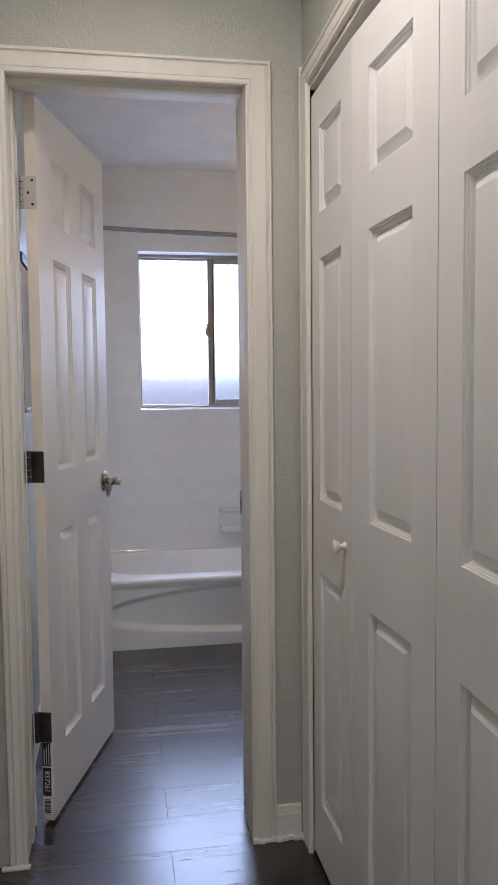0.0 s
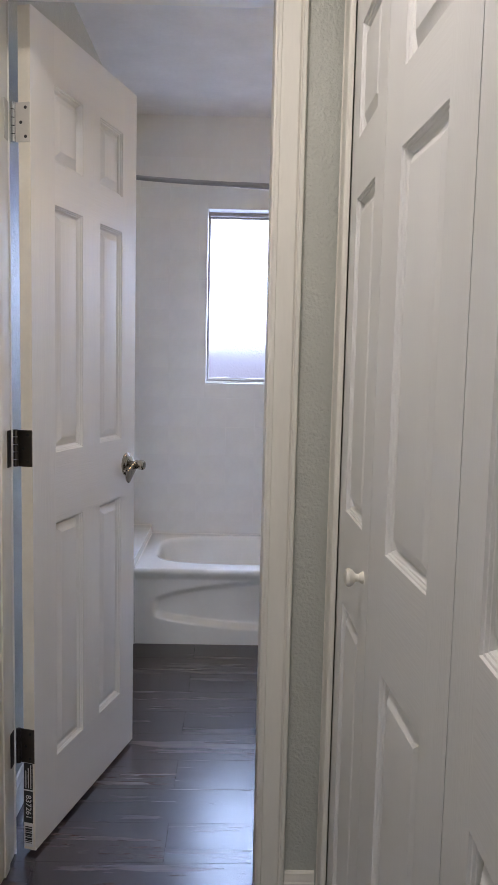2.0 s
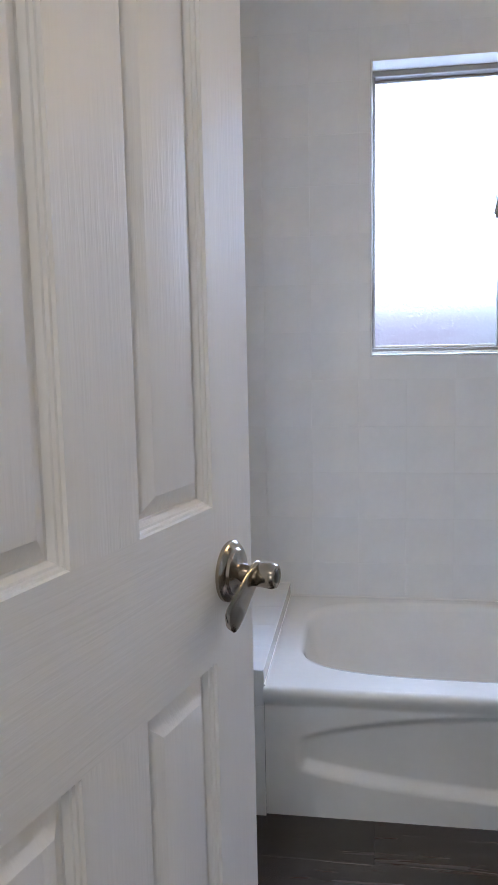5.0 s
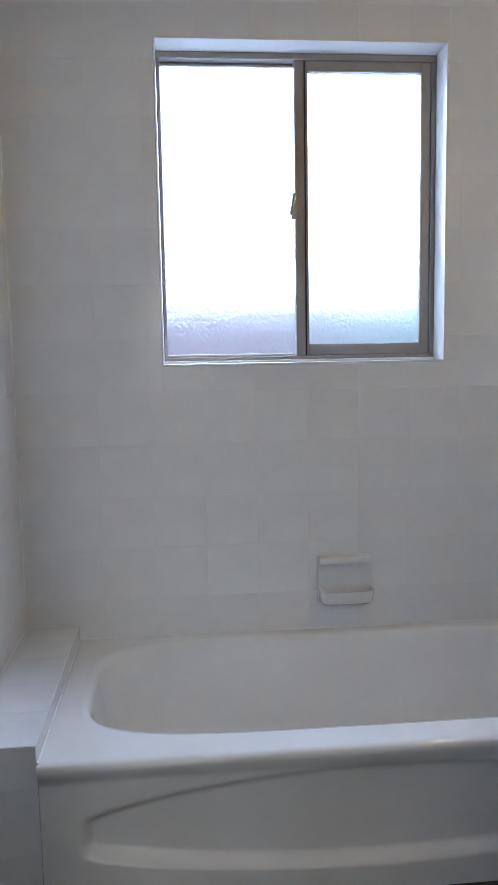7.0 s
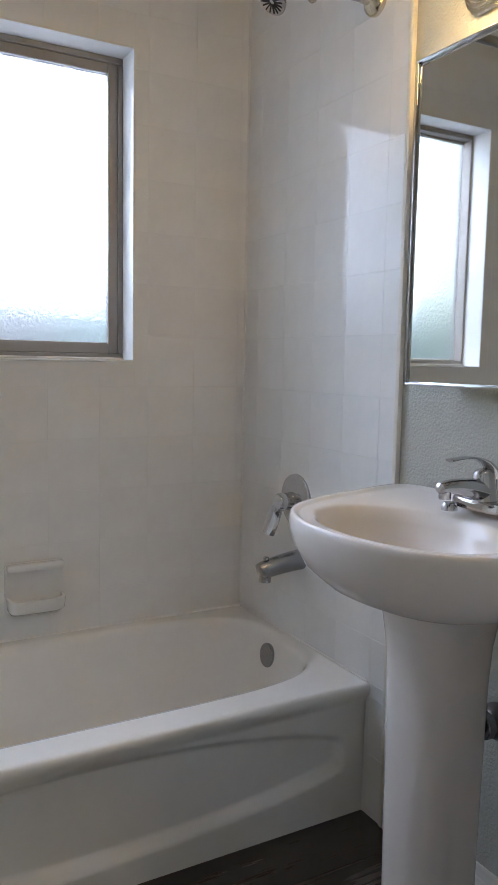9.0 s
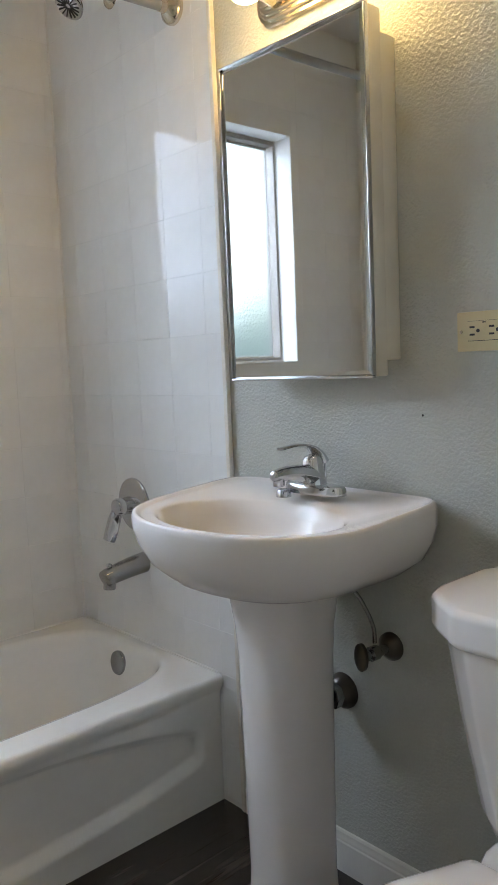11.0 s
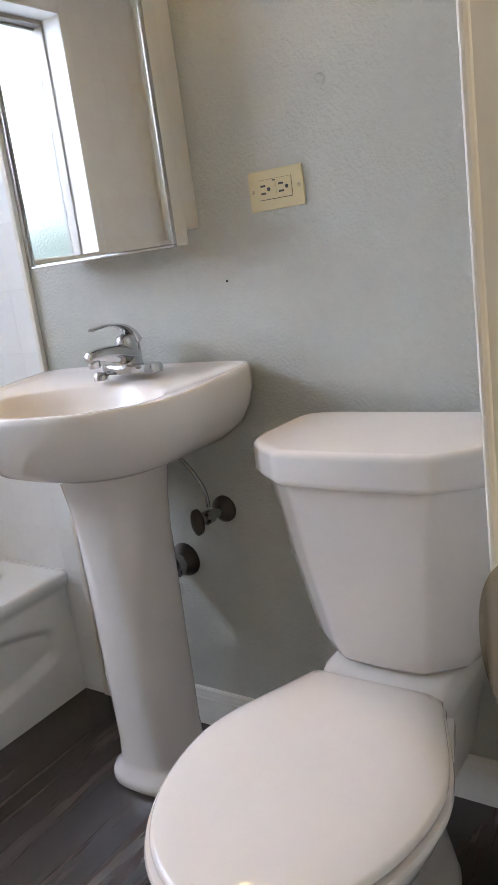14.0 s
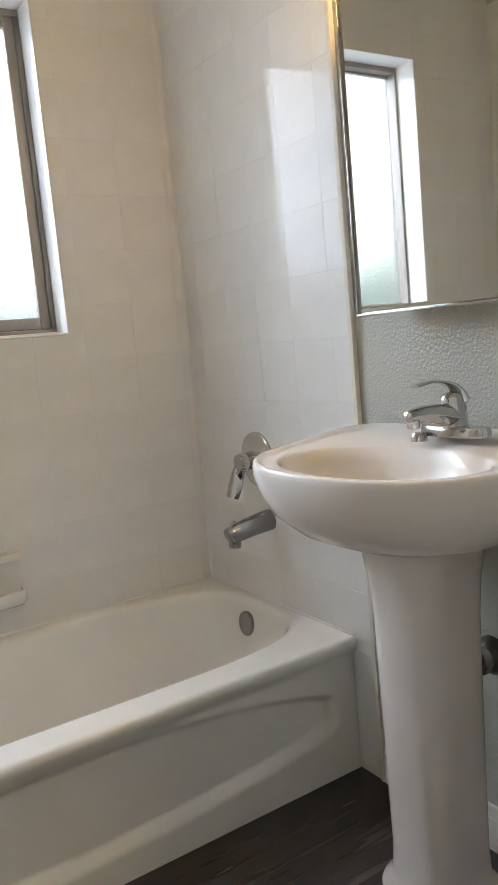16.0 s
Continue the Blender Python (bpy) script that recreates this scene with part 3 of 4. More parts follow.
part("pane", boxed(SX0 + 0.036, SX1 - 0.026, 2.460, 2.464, SZ0 + 0.030, SZ1 - 0.026), GLASS, win, "frosted glass pane", 0).visible_shadow = False
la = part("latch", boxed(SX0 - 0.012, SX0 + 0.004, 2.440, 2.452, 1.575, 1.650, bevel=0.003), ALU, win, "small metal sash latch")
part("latch_thumb", moved(boxed(-0.004, 0.006, -0.004, 0.004, -0.032, 0.032, bevel=0.0025), pose(SX0 - 0.010, 2.434, 1.617, 0, 12, 0)), PIPE, la)
part("track_lip", boxed(fx0, fx1, 2.432, 2.4395, fz0, fz0 + 0.007, bevel=0.002), SEAM, win)
# unseen glowing sheet added to tint tile reflections and keep the mirrored window bright
SIDE_GLOW = glow("added_side_glow", (0.62, 0.80, 0.86), 2.6)
tagged(put("backdrop", boxed(-9.0, -1.16, 4.04, 4.08, -0.2, 6.4), SIDE_GLOW, smooth=0), "added glowing pale blue-green sheet left of the window view", "backdrop", kind="structure")
# the fence's brightness is its own emission, not light falling on it
tagged(put("backdrop", boxed(-8.0, 8.0, 3.98, 4.01, -0.2, 1.515), FENCE_GLOW, smooth=0), "self-lit hazy lavender fence backdrop seen through the frosted glass", "backdrop", kind="structure")

# ---- bathtub ----
TX0, TX1, TF, TZ = -0.502, TX - 0.001, 1.672, 0.350
tub = thing("bathtub", "white enamelled alcove bathtub with a curved recess in its apron", "bathtub", (0.23, 1.69, 0))
N = 120
cx, cy = 0.253, 2.030


def tub_ring(rx, ry, e, z, ox=0.0, oy=0.0):
    out = []
    rx += 0.008
    for i in range(N):
        q = 2 * math.pi * i / N
        c, s = math.cos(q), math.sin(q)
        out.append((cx + ox + rx * math.copysign(abs(c) ** (2 / e), c), cy + oy + ry * math.copysign(abs(s) ** (2 / e), s), z))
    return out


outer = [(min(max(x, TX0 + 0.001), TX1), min(max(y, TF - 0.004), TY - 0.001), z) for x, y, z in tub_ring(1.2, 0.8, 14, TZ)]
rings = [outer, tub_ring(0.690, 0.290, 4.5, TZ + 0.001), tub_ring(0.680, 0.281, 4.3, TZ - 0.001), tub_ring(0.673, 0.275, 4.2, TZ - 0.008), tub_ring(0.667, 0.270, 4.2, TZ - 0.024),
         tub_ring(0.645, 0.252, 4.0, 0.22), tub_ring(0.615, 0.232, 3.8, 0.12), tub_ring(0.585, 0.210, 3.6, 0.065), tub_ring(0.52, 0.165, 3.2, 0.042), tub_ring(0.30, 0.08, 2.5, 0.036), tub_ring(0.05, 0.02, 2, 0.034, 0.4)]
part("basin", loft(bmesh.new(), rings, cap0=False), TUBM, tub, smooth=60)
# apron: nose under the rim, then a face with a lens-shaped recess
prof = [(0.000, TZ), (-0.007, TZ - 0.001), (-0.013, TZ - 0.005), (-0.016, TZ - 0.012), (-0.0155, TZ - 0.020), (-0.011, TZ - 0.031), (-0.005, TZ - 0.041), (0.0, TZ - 0.050)]
prof = [(q - 0.0, z) for q, z in prof] + [(0.0, TZ - 0.050 - (TZ - 0.050) * k / 54) for k in range(1, 55)]
rows = []
mx = 0.245
for q, z in prof:
    row = []
    for i in range(181):
        x = TX0 + (TX1 - TX0) * i / 180
        u = (x - mx) / 0.655
        up = 0.203 + 0.088 * max(1 - u * u, 0) ** 0.8 if abs(u) < 1 else 0.203
        lo = 0.132 - 0.062 * max(1 - u * u, 0) ** 0.8 if abs(u) < 1 else 0.132
        inside = min(max((up + 0.012 - z) / 0.024, 0), 1) * min(max((z - lo + 0.006) / 0.026, 0), 1) * step(1.015, 0.985, abs(u))
        row.append((x, TF + q + 0.022 * inside + 0.004 * (1 - z / TZ), z))
    rows.append(row)
part("apron", loft(bmesh.new(), rows, cap0=False, cap1=False, closed=False), TUBM, tub, smooth=60)
bm = lathe(bmesh.new(), (0.921, 2.078, 0.284), (-1, 0, 0.12), [(-0.03, 0.030), (0.006, 0.036), (0.010, 0.034), (0.012, 0.028), (0.0125, 0.0)], 32)
part("overflow_plate", bm, PIPE, tub, "round dull chrome overflow plate")
part("drain", lathe(bmesh.new(), (0.70, 2.03, 0.036), (0, 0, 1), [(0, 0.036), (0.004, 0.034), (0.006, 0.026), (0.003, 0.0)], 28), CHROME, tub, "chrome drain")

# caulk beads in the corners
def bead(p, q, rad=0.0045):
    tagged(put("caulk_bead", tube(bmesh.new(), [p, q], rad, 8), TUBM), "white caulk bead", "caulk", kind="structure")


bead((TX, TY, TZ), (TX, TY, 2.29))
bead((TXL, TY, 0.392), (TXL, TY, 2.29))
bead((TX0, TY, TZ), (TX, TY, TZ))
bead((TX, TF, TZ), (TX, TY, TZ))
bead((TX0, TF - 0.004, TZ), (TX0, TY, TZ))
bead((TXL, 1.668, 0.393), (TXL, TY, 0.393))
bead((TXL, TY, 0.393), (TX0, TY, 0.393))

# tiled ledge at the tub's foot end
ledge = thing("tiled_ledge", "white tiled ledge box between tub and wall", "ledge", (-0.58, 2.0, 0))
part("core", boxed(TXL - 0.001, TX0 + 0.0008, 1.6648, TY + 0.001, 0.001, 0.3922), GROUT, ledge, smooth=0)

# ---- fixtures on the shower wall ----
tv = thing("shower_valve", "chrome shower valve with a round plate and lever", "shower valve", (TX, 2.026, 0.76))
part("escutcheon", lathe(bmesh.new(), (TX, 2.026, 0.760), (-1, 0, 0), [(0, 0.078), (0.004, 0.077), (0.010, 0.066), (0.013, 0.044), (0.016, 0.036)], 44), CHROME, tv)
part("hub", lathe(bmesh.new(), (TX - 0.012, 2.026, 0.760), (-1, 0, 0), [(0, 0.026), (0.030, 0.024), (0.044, 0.026), (0.054, 0.022), (0.058, 0.010)], 30), CHROME, tv)
pts = smooth_path([(TX - 0.052, 2.026, 0.762), (TX - 0.062, 2.036, 0.730), (TX - 0.066, 2.051, 0.692), (TX - 0.070, 2.063, 0.660)], 5)
part("lever", tube(bmesh.new(), pts, 0.01, 14, [(0.008, 0.014 + 0.006 * math.sin(2.6 * k / len(pts))) for k in range(len(pts))]), CHROME, tv)
bm = bmesh.new()
lathe(bm, (TX - 0.0165, 2.051, 0.738), (-1, 0, 0), [(0, 0.004), (0.001, 0.003)], 10)
part("red_mark", bm, mat("red_enamel", (0.5, 0.05, 0.04), 0.4), tv)
sp = thing("tub_spout", "chrome tub spout with a diverter knob", "tub spout", (TX, 1.992, 0.594))
pts = smooth_path([(TX, 1.992, 0.594), (TX - 0.050, 1.992, 0.589), (TX - 0.100, 1.992, 0.581), (TX - 0.128, 1.992, 0.575), (TX - 0.138, 1.992, 0.572)], 4)
part("body", tube(bmesh.new(), pts, 0.03, 22, [(0.030 - 0.008 * k / len(pts)) * (1 if k < len(pts) - 1 else 0.8) for k in range(len(pts))]), PIPE, sp)
part("nozzle", lathe(bmesh.new(), (TX - 0.118, 1.992, 0.574), (-0.1, 0, -1), [(0, 0.018), (0.030, 0.0175), (0.033, 0.016), (0.030, 0.013)], 24), PIPE, sp)
part("diverter", lathe(bmesh.new(), (TX - 0.118, 1.992, 0.590), (0, 0, 1), [(0, 0.004), (0.014, 0.004), (0.016, 0.008), (0.022, 0.008), (0.024, 0.004)], 16), CHROME, sp)
sh = thing("wall_shower", "chrome shower head on a short bent arm", "shower", (TX, 2.00, 2.15))
part("flange", lathe(bmesh.new(), (TX, 2.00, 2.150), (-1, 0, 0), [(0, 0.030), (0.006, 0.028), (0.014, 0.016), (0.018, 0.011)], 30), BRASS, sh)
pts = smooth_path([(TX, 2.00, 2.150), (TX - 0.05, 1.995, 2.160), (TX - 0.090, 1.990, 2.146), (TX - 0.112, 1.986, 2.120)], 5)
part("arm", tube(bmesh.new(), pts, 0.0095, 16), BRASS, sh)
d, c = Vector((-0.62, -0.12, -0.78)).normalized(), Vector((TX - 0.108, 1.987, 2.126))
hd = part("head", lathe(bmesh.new(), c, d, [(0, 0.013), (0.008, 0.019), (0.016, 0.016), (0.026, 0.024), (0.046, 0.037), (0.055, 0.039), (0.058, 0.034)], 30), CHROME, sh)
bm = bmesh.new()
u, w = frame_of(d)
c = c + d * 0.0585
for k in range(16):
    q = 2 * math.pi * k / 16
    tube(bm, [c + (u * math.cos(q) + w * math.sin(q)) * 0.007, c + (u * math.cos(q) + w * math.sin(q)) * 0.031], 0.0019, 6)
part("spray_slots", bm, BLACK, hd)

# shower curtain rod
RODM = mat("brushed_grey_rod", (0.36, 0.36, 0.37), 0.42, 0.7, vary=0.04, rvary=0.04)
rod = thing("curtain_rod", "brushed metal telescopic shower curtain rod", "curtain rod", (0.16, 1.72, 2.02))
rl, rr = Vector((TXL, 1.725, 2.050)), Vector((TX, 1.725, 2.020))
rm = rl.lerp(rr, 0.36) - Vector((0, 0, 0.018))
part("tube_thin", tube(bmesh.new(), smooth_path([rl, rl.lerp(rm, 0.5) - Vector((0, 0, 0.004)), rm], 4), 0.0105, 20), RODM, rod)
part("tube_thick", tube(bmesh.new(), smooth_path([rm, rm.lerp(rr, 0.5) - Vector((0, 0, 0.012)), rr], 6), 0.0128, 20), RODM, rod)
for p, s in ((rl, 1), (rr, -1)):
    part("end_cap", lathe(bmesh.new(), p, (s, 0, 0), [(0, 0.036), (0.008, 0.037), (0.016, 0.034), (0.026, 0.022), (0.030, 0.0155), (0.046, 0.015)], 28), BRASS, rod, "satin metal end flange")

# soap dish
sd = thing("soap_dish", "white ceramic soap dish set in the tiles", "soap dish", (0.292, TY, 0.43))
part("back_plate", boxed(0.210, 0.376, TY - 0.014, TY + 0.012, 0.432, 0.578, bevel=0.009), GLAZE, sd)
rings = []
for z, dep, hw in ((0.430, 0.010, 0.064), (0.434, 0.034, 0.072), (0.446, 0.054, 0.079), (0.468, 0.062, 0.081), (0.480, 0.060, 0.081)):
    rings.append([(0.293 + hw * math.copysign(abs(math.cos(q)) ** 0.35, math.cos(q)), TY - 0.010 - dep * math.sin(q) ** 0.5, z) for q in (math.pi * k / 24 for k in range(25))])
for z, dep, hw in ((0.480, 0.050, 0.073), (0.455, 0.042, 0.070), (0.450, 0.012, 0.05)):
    rings.append([(0.293 + hw * math.copysign(abs(math.cos(q)) ** 0.35, math.cos(q)), TY - 0.010 - dep * math.sin(q) ** 0.5, z) for q in (math.pi * k / 24 for k in range(25))])
part("tray", loft(bmesh.new(), rings), GLAZE, sd, smooth=50)
part("top_lip", boxed(0.212, 0.374, TY - 0.036, TY - 0.012, 0.556, 0.578, bevel=0.008), GLAZE, sd)

# ---- pedestal sink ----
SX, SY = 0.785, 1.264
sink = thing("pedestal_sink", "white ceramic pedestal sink against the grey wall", "sink", (0.80, SY, 0))
M = 96


def d_ring(k, z, ox=0.0, a=0.243, b=0.294, back=0.192, kb=None):
    """The basin's outline: straight at the wall, bowed to the front, shrunk by k."""
    out = []
    kb = k if kb is None else kb
    for i in range(M):
        q = 2 * math.pi * i / M
        c, s = math.cos(q), math.sin(q)
        if c < 0:
            r = 1 / ((abs(c) / a) ** 2.25 + (abs(s) / b) ** 2.25) ** (1 / 2.25)
            x = r * c * k
        else:
            r = 1 / ((c / back) ** 9 + (abs(s) / b) ** 9) ** (1 / 9)
            x = r * c * kb
        zz = z(SX + x + ox, r * s * k) if callable(z) else z
        out.append((SX + x + ox, SY + r * s * k, zz))
    return out


def deck(off):
    return lambda x, y: 0.864 + off + 0.017 * step(0.66, 0.97, x)


def oval(rx, ry, z, ox=0.0):
    return [(0.727 + ox + rx * math.cos(2 * math.pi * i / M), SY + ry * math.sin(2 * math.pi * i / M), z) for i in range(M)]


rings = [d_ring(0.40, 0.712, 0.02, kb=0.55), d_ring(0.56, 0.718, 0.0, kb=0.75), d_ring(0.75, 0.738, 0.0, kb=0.92), d_ring(0.89, 0.770, 0.0, kb=1.0), d_ring(0.965, 0.806, kb=1.0), d_ring(0.998, 0.838, kb=1.0), d_ring(1.0, deck(-0.010), kb=1.0), d_ring(0.995, deck(-0.001), kb=0.997),
         d_ring(0.983, deck(0.003), kb=0.99), d_ring(0.962, deck(0.003), kb=0.98), d_ring(0.940, deck(-0.002), kb=0.965), d_ring(0.915, deck(-0.005), kb=0.94), oval(0.152, 0.228, 0.862), oval(0.143, 0.217, 0.856), oval(0.134, 0.204, 0.830), oval(0.116, 0.176, 0.790), oval(0.09, 0.12, 0.757, 0.005), oval(0.04, 0.05, 0.742, 0.01), oval(0.018, 0.018, 0.739, 0.012)]
part("basin", loft(bmesh.new(), rings), CHINA, sink, smooth=60)


def ped(k, z, ox=0.0, wy=None):
    wy = wy or k
    return [(0.810 + ox + k * math.copysign(abs(math.cos(q)) ** 0.68, math.cos(q)), SY - 0.010 + wy * math.copysign(abs(math.sin(q)) ** 0.68, math.sin(q)), z) for q in (2 * math.pi * i / 48 for i in range(48))]


rings = [ped(0.098, 0.0, -0.004, 0.100), ped(0.101, 0.004, -0.004, 0.103), ped(0.101, 0.018, -0.004, 0.103), ped(0.098, 0.027, -0.003, 0.099), ped(0.089, 0.036, 0, 0.090), ped(0.083, 0.050, 0, 0.083), ped(0.081, 0.10, 0, 0.081), ped(0.083, 0.30, 0, 0.083), ped(0.085, 0.46, 0, 0.085), ped(0.087, 0.56, 0, 0.086), ped(0.092, 0.63, 0, 0.090), ped(0.101, 0.69, 0, 0.098), ped(0.111, 0.722, 0, 0.108), ped(0.118, 0.735, 0, 0.116)]
part("pedestal", loft(bmesh.new(), rings), CHINA, sink, smooth=50)
part("waste_ring", lathe(bmesh.new(), (0.717, SY, 0.738), (0, 0, 1), [(0, 0.024), (0.004, 0.022), (0.002, 0.012), (0.001, 0.0)], 24), CHROME, sink, "chrome waste ring")

fa = thing("basin_faucet", "chrome single-lever faucet on the sink deck", "faucet", (0.90, 1.246, 0.882))
FX, FY = 0.905, 1.246
rings = [[(FX + kx * math.copysign(abs(math.cos(q)) ** 0.9, math.cos(q)), FY + ky * math.copysign(abs(math.sin(q)) ** 0.8, math.sin(q)), z) for q in (2 * math.pi * i / 40 for i in range(40))] for kx, ky, z in ((0.027, 0.080, 0.880), (0.027, 0.080, 0.892), (0.024, 0.077, 0.898), (0.015, 0.065, 0.900))]
part("base_plate", loft(bmesh.new(), rings), CHROME, fa)
part("body", lathe(bmesh.new(), (FX, FY, 0.896), (-0.10, 0, 1), [(0, 0.026), (0.02, 0.023), (0.045, 0.021), (0.056, 0.020), (0.062, 0.016), (0.066, 0.006)], 28), CHROME, fa)
rings = [[(FX + dx, FY + hy * math.cos(q), zc + hz * math.sin(q)) for q in (2 * math.pi * k / 24 for k in range(24))]
         for dx, zc, hz, hy in ((0.006, 0.914, 0.022, 0.023), (-0.020, 0.920, 0.022, 0.022), (-0.050, 0.927, 0.018, 0.019), (-0.080, 0.931, 0.0145, 0.0165), (-0.104, 0.931, 0.0125, 0.0145), (-0.117, 0.929, 0.0100, 0.0125), (-0.121, 0.927, 0.0045, 0.006))]
part("spout", loft(bmesh.new(), rings), CHROME, fa)
part("aerator", lathe(bmesh.new(), (FX - 0.104, FY, 0.926), (0, 0, -1), [(0, 0.0115), (0.014, 0.0120), (0.018, 0.011), (0.019, 0.008)], 20), CHROME, fa)
pts = smooth_path([(FX + 0.020, FY, 0.945), (FX + 0.010, FY, 0.962), (FX - 0.012, FY, 0.977), (FX - 0.050, FY, 0.985), (FX - 0.096, FY, 0.981)], 5)
rings = []
for k, p in enumerate(pts):
    d = (pts[min(k + 1, len(pts) - 1)] - pts[max(k - 1, 0)]).normalized()
    n, f = Vector((0, 1, 0)).cross(d).normalized(), k / (len(pts) - 1)
    rings.append([p + Vector((0, (0.021 - 0.011 * f) * math.cos(q), 0)) + n * (0.013 - 0.0100 * min(f * 1.5, 1)) * math.sin(q) for q in (2 * math.pi * e / 20 for e in range(20))])
part("lever", loft(bmesh.new(), rings), CHROME, fa)
part("pop_up_rod", lathe(bmesh.new(), (FX + 0.032, FY, 0.898), (0, 0, 1), [(0, 0.003), (0.040, 0.003), (0.042, 0.006), (0.050, 0.006), (0.052, 0.002)], 14), CHROME, fa)
part("hole_cover", lathe(bmesh.new(), (0.868, FY + 0.055, 0.872), (0, 0, 1), [(0, 0.016), (0.012, 0.015), (0.016, 0.012), (0.017, 0.0)], 20), CHROME, fa)

sv = thing("supply_valve", "tarnished supply stop valve with a hose under the sink", "valve", (XR, 1.128, 0.565))
part("escutcheon", lathe(bmesh.new(), (XR, 1.116, 0.562), (-1, 0, 0), [(0, 0.030), (0.006, 0.029), (0.016, 0.018), (0.020, 0.010)], 28), DARKMET, sv)
part("body", lathe(bmesh.new(), (XR - 0.01, 1.116, 0.562), (-1, 0.12, -0.02), [(0, 0.010), (0.030, 0.011), (0.034, 0.015), (0.052, 0.015), (0.056, 0.009), (0.070, 0.007)], 20), PIPE, sv)
bm = lathe(bmesh.new(), (0, 0, 0), (-1, 0.15, 0), [(0, 0.018), (0.003, 0.023), (0.010, 0.023), (0.013, 0.018)], 24)
part("handle", moved(bm, Matrix.Translation((XR - 0.078, 1.126, 0.560)) @ Matrix.Diagonal((1, 0.8, 1.25, 1))), DARKMET, sv)
pts = smooth_path([(XR - 0.050, 1.120, 0.582), (XR - 0.052, 1.122, 0.62), (XR - 0.060, 1.146, 0.67), (XR - 0.072, 1.173, 0.71), (XR - 0.080, 1.188, 0.76)], 6)
part("hose", tube(bmesh.new(), pts, 0.0045, 10), PIPE, sv)
dr = thing("drain_pipe", "dark drain pipe with a wall flange behind the pedestal", "drain pipe", (XR, 1.244, 0.44))
part("flange", lathe(bmesh.new(), (XR, 1.249, 0.428), (-1, 0, 0), [(0, 0.040), (0.006, 0.039), (0.020, 0.030), (0.026, 0.024)], 28), DARKMET, dr)
pts = smooth_path([(XR, 1.249, 0.428), (XR - 0.045, 1.254, 0.428), (XR - 0.075, 1.272, 0.438), (XR - 0.09, 1.282, 0.51), (XR - 0.09, 1.284, 0.60)], 5)
part("pipe", tube(bmesh.new(), pts, 0.0205, 18), DARKMET, dr)
nut = lathe(bmesh.new(), (XR - 0.028, 1.250, 0.428), (-1, 0, 0), [(0, 0.027), (0.002, 0.029), (0.020, 0.029), (0.022, 0.027)], 8)
part("nut", nut, PIPE, dr)

# ---- toilet ----
TYC = 0.652
to = thing("toilet", "white two-piece toilet with the lid closed", "toilet", (0.62, TYC, 0))


def tank_ring(hw, front, z, clip=0.07, back=0.932):
    """Half width, front x, a clipped front corner and rounded back corners."""
    h = [(front - 0.004, 0), (front, hw - clip * 1.22), (front + 0.04 * clip, hw - clip * 1.08), (front + 0.16 * clip, hw - clip * 0.93), (front + 0.46 * clip, hw - clip * 0.52), (front + 0.78 * clip, hw - clip * 0.16), (front + 1.05 * clip, hw - 0.004), (front + 1.35 * clip, hw),
         (back - 0.035, hw), (back - 0.012, hw - 0.010), (back, hw - 0.035)]
    pts = [(x, -y) for x, y in h[::-1]] + h[1:]
    return [(x, TYC + y, z) for x, y in pts]


tank = [tank_ring(0.107, 0.752, 0.406, 0.05), tank_ring(0.126, 0.740, 0.409, 0.055), tank_ring(0.137, 0.731, 0.420, 0.06), tank_ring(0.144, 0.725, 0.445, 0.06), tank_ring(0.172, 0.706, 0.60, 0.065), tank_ring(0.193, 0.694, 0.735, 0.07)]
part("tank", loft(bmesh.new(), tank), CHINA, to, smooth=50)
lid = [tank_ring(0.198, 0.690, 0.728, 0.072), tank_ring(0.206, 0.682, 0.731, 0.075), tank_ring(0.210, 0.678, 0.738, 0.076), tank_ring(0.210, 0.678, 0.742, 0.076), tank_ring(0.210, 0.678, 0.776, 0.076), tank_ring(0.210, 0.678, 0.779, 0.076), tank_ring(0.2085, 0.6795, 0.784, 0.0757), tank_ring(0.205, 0.683, 0.7875, 0.075), tank_ring(0.200, 0.688, 0.7885, 0.074), tank_ring(0.197, 0.691, 0.7885, 0.073), tank_ring(0.17, 0.715, 0.789, 0.06)]
part("tank_lid", loft(bmesh.new(), lid), CHINA, to, smooth=40)


def egg(x0, lx, hw, z, waist=0.57, rnd=0.0):
    """A seat outline: a flat hinge end at x0, flared sides, a round front at x0 - lx."""
    half = []
    for i in range(37):
        s = 0.45 * i / 14 if i <= 14 else 0.45 + 0.55 * math.sin(math.pi / 2 * (i - 14) / 22)
        w = waist + (1 - waist) * step(-0.08, 0.46, s) ** 0.8 if s <= 0.45 else math.sqrt(max(1 - ((s - 0.45) / 0.55) ** 2, 0))
        if s < rnd:
            w *= math.sqrt(max(1 - (1 - s / rnd) ** 2, 0))
        half.append((x0 - lx * s, hw * w))
    pts = half + [(x, -y) for x, y in half[-2::-1]]
    return [(x, TYC + 0.010 + y, z) for x, y in pts]


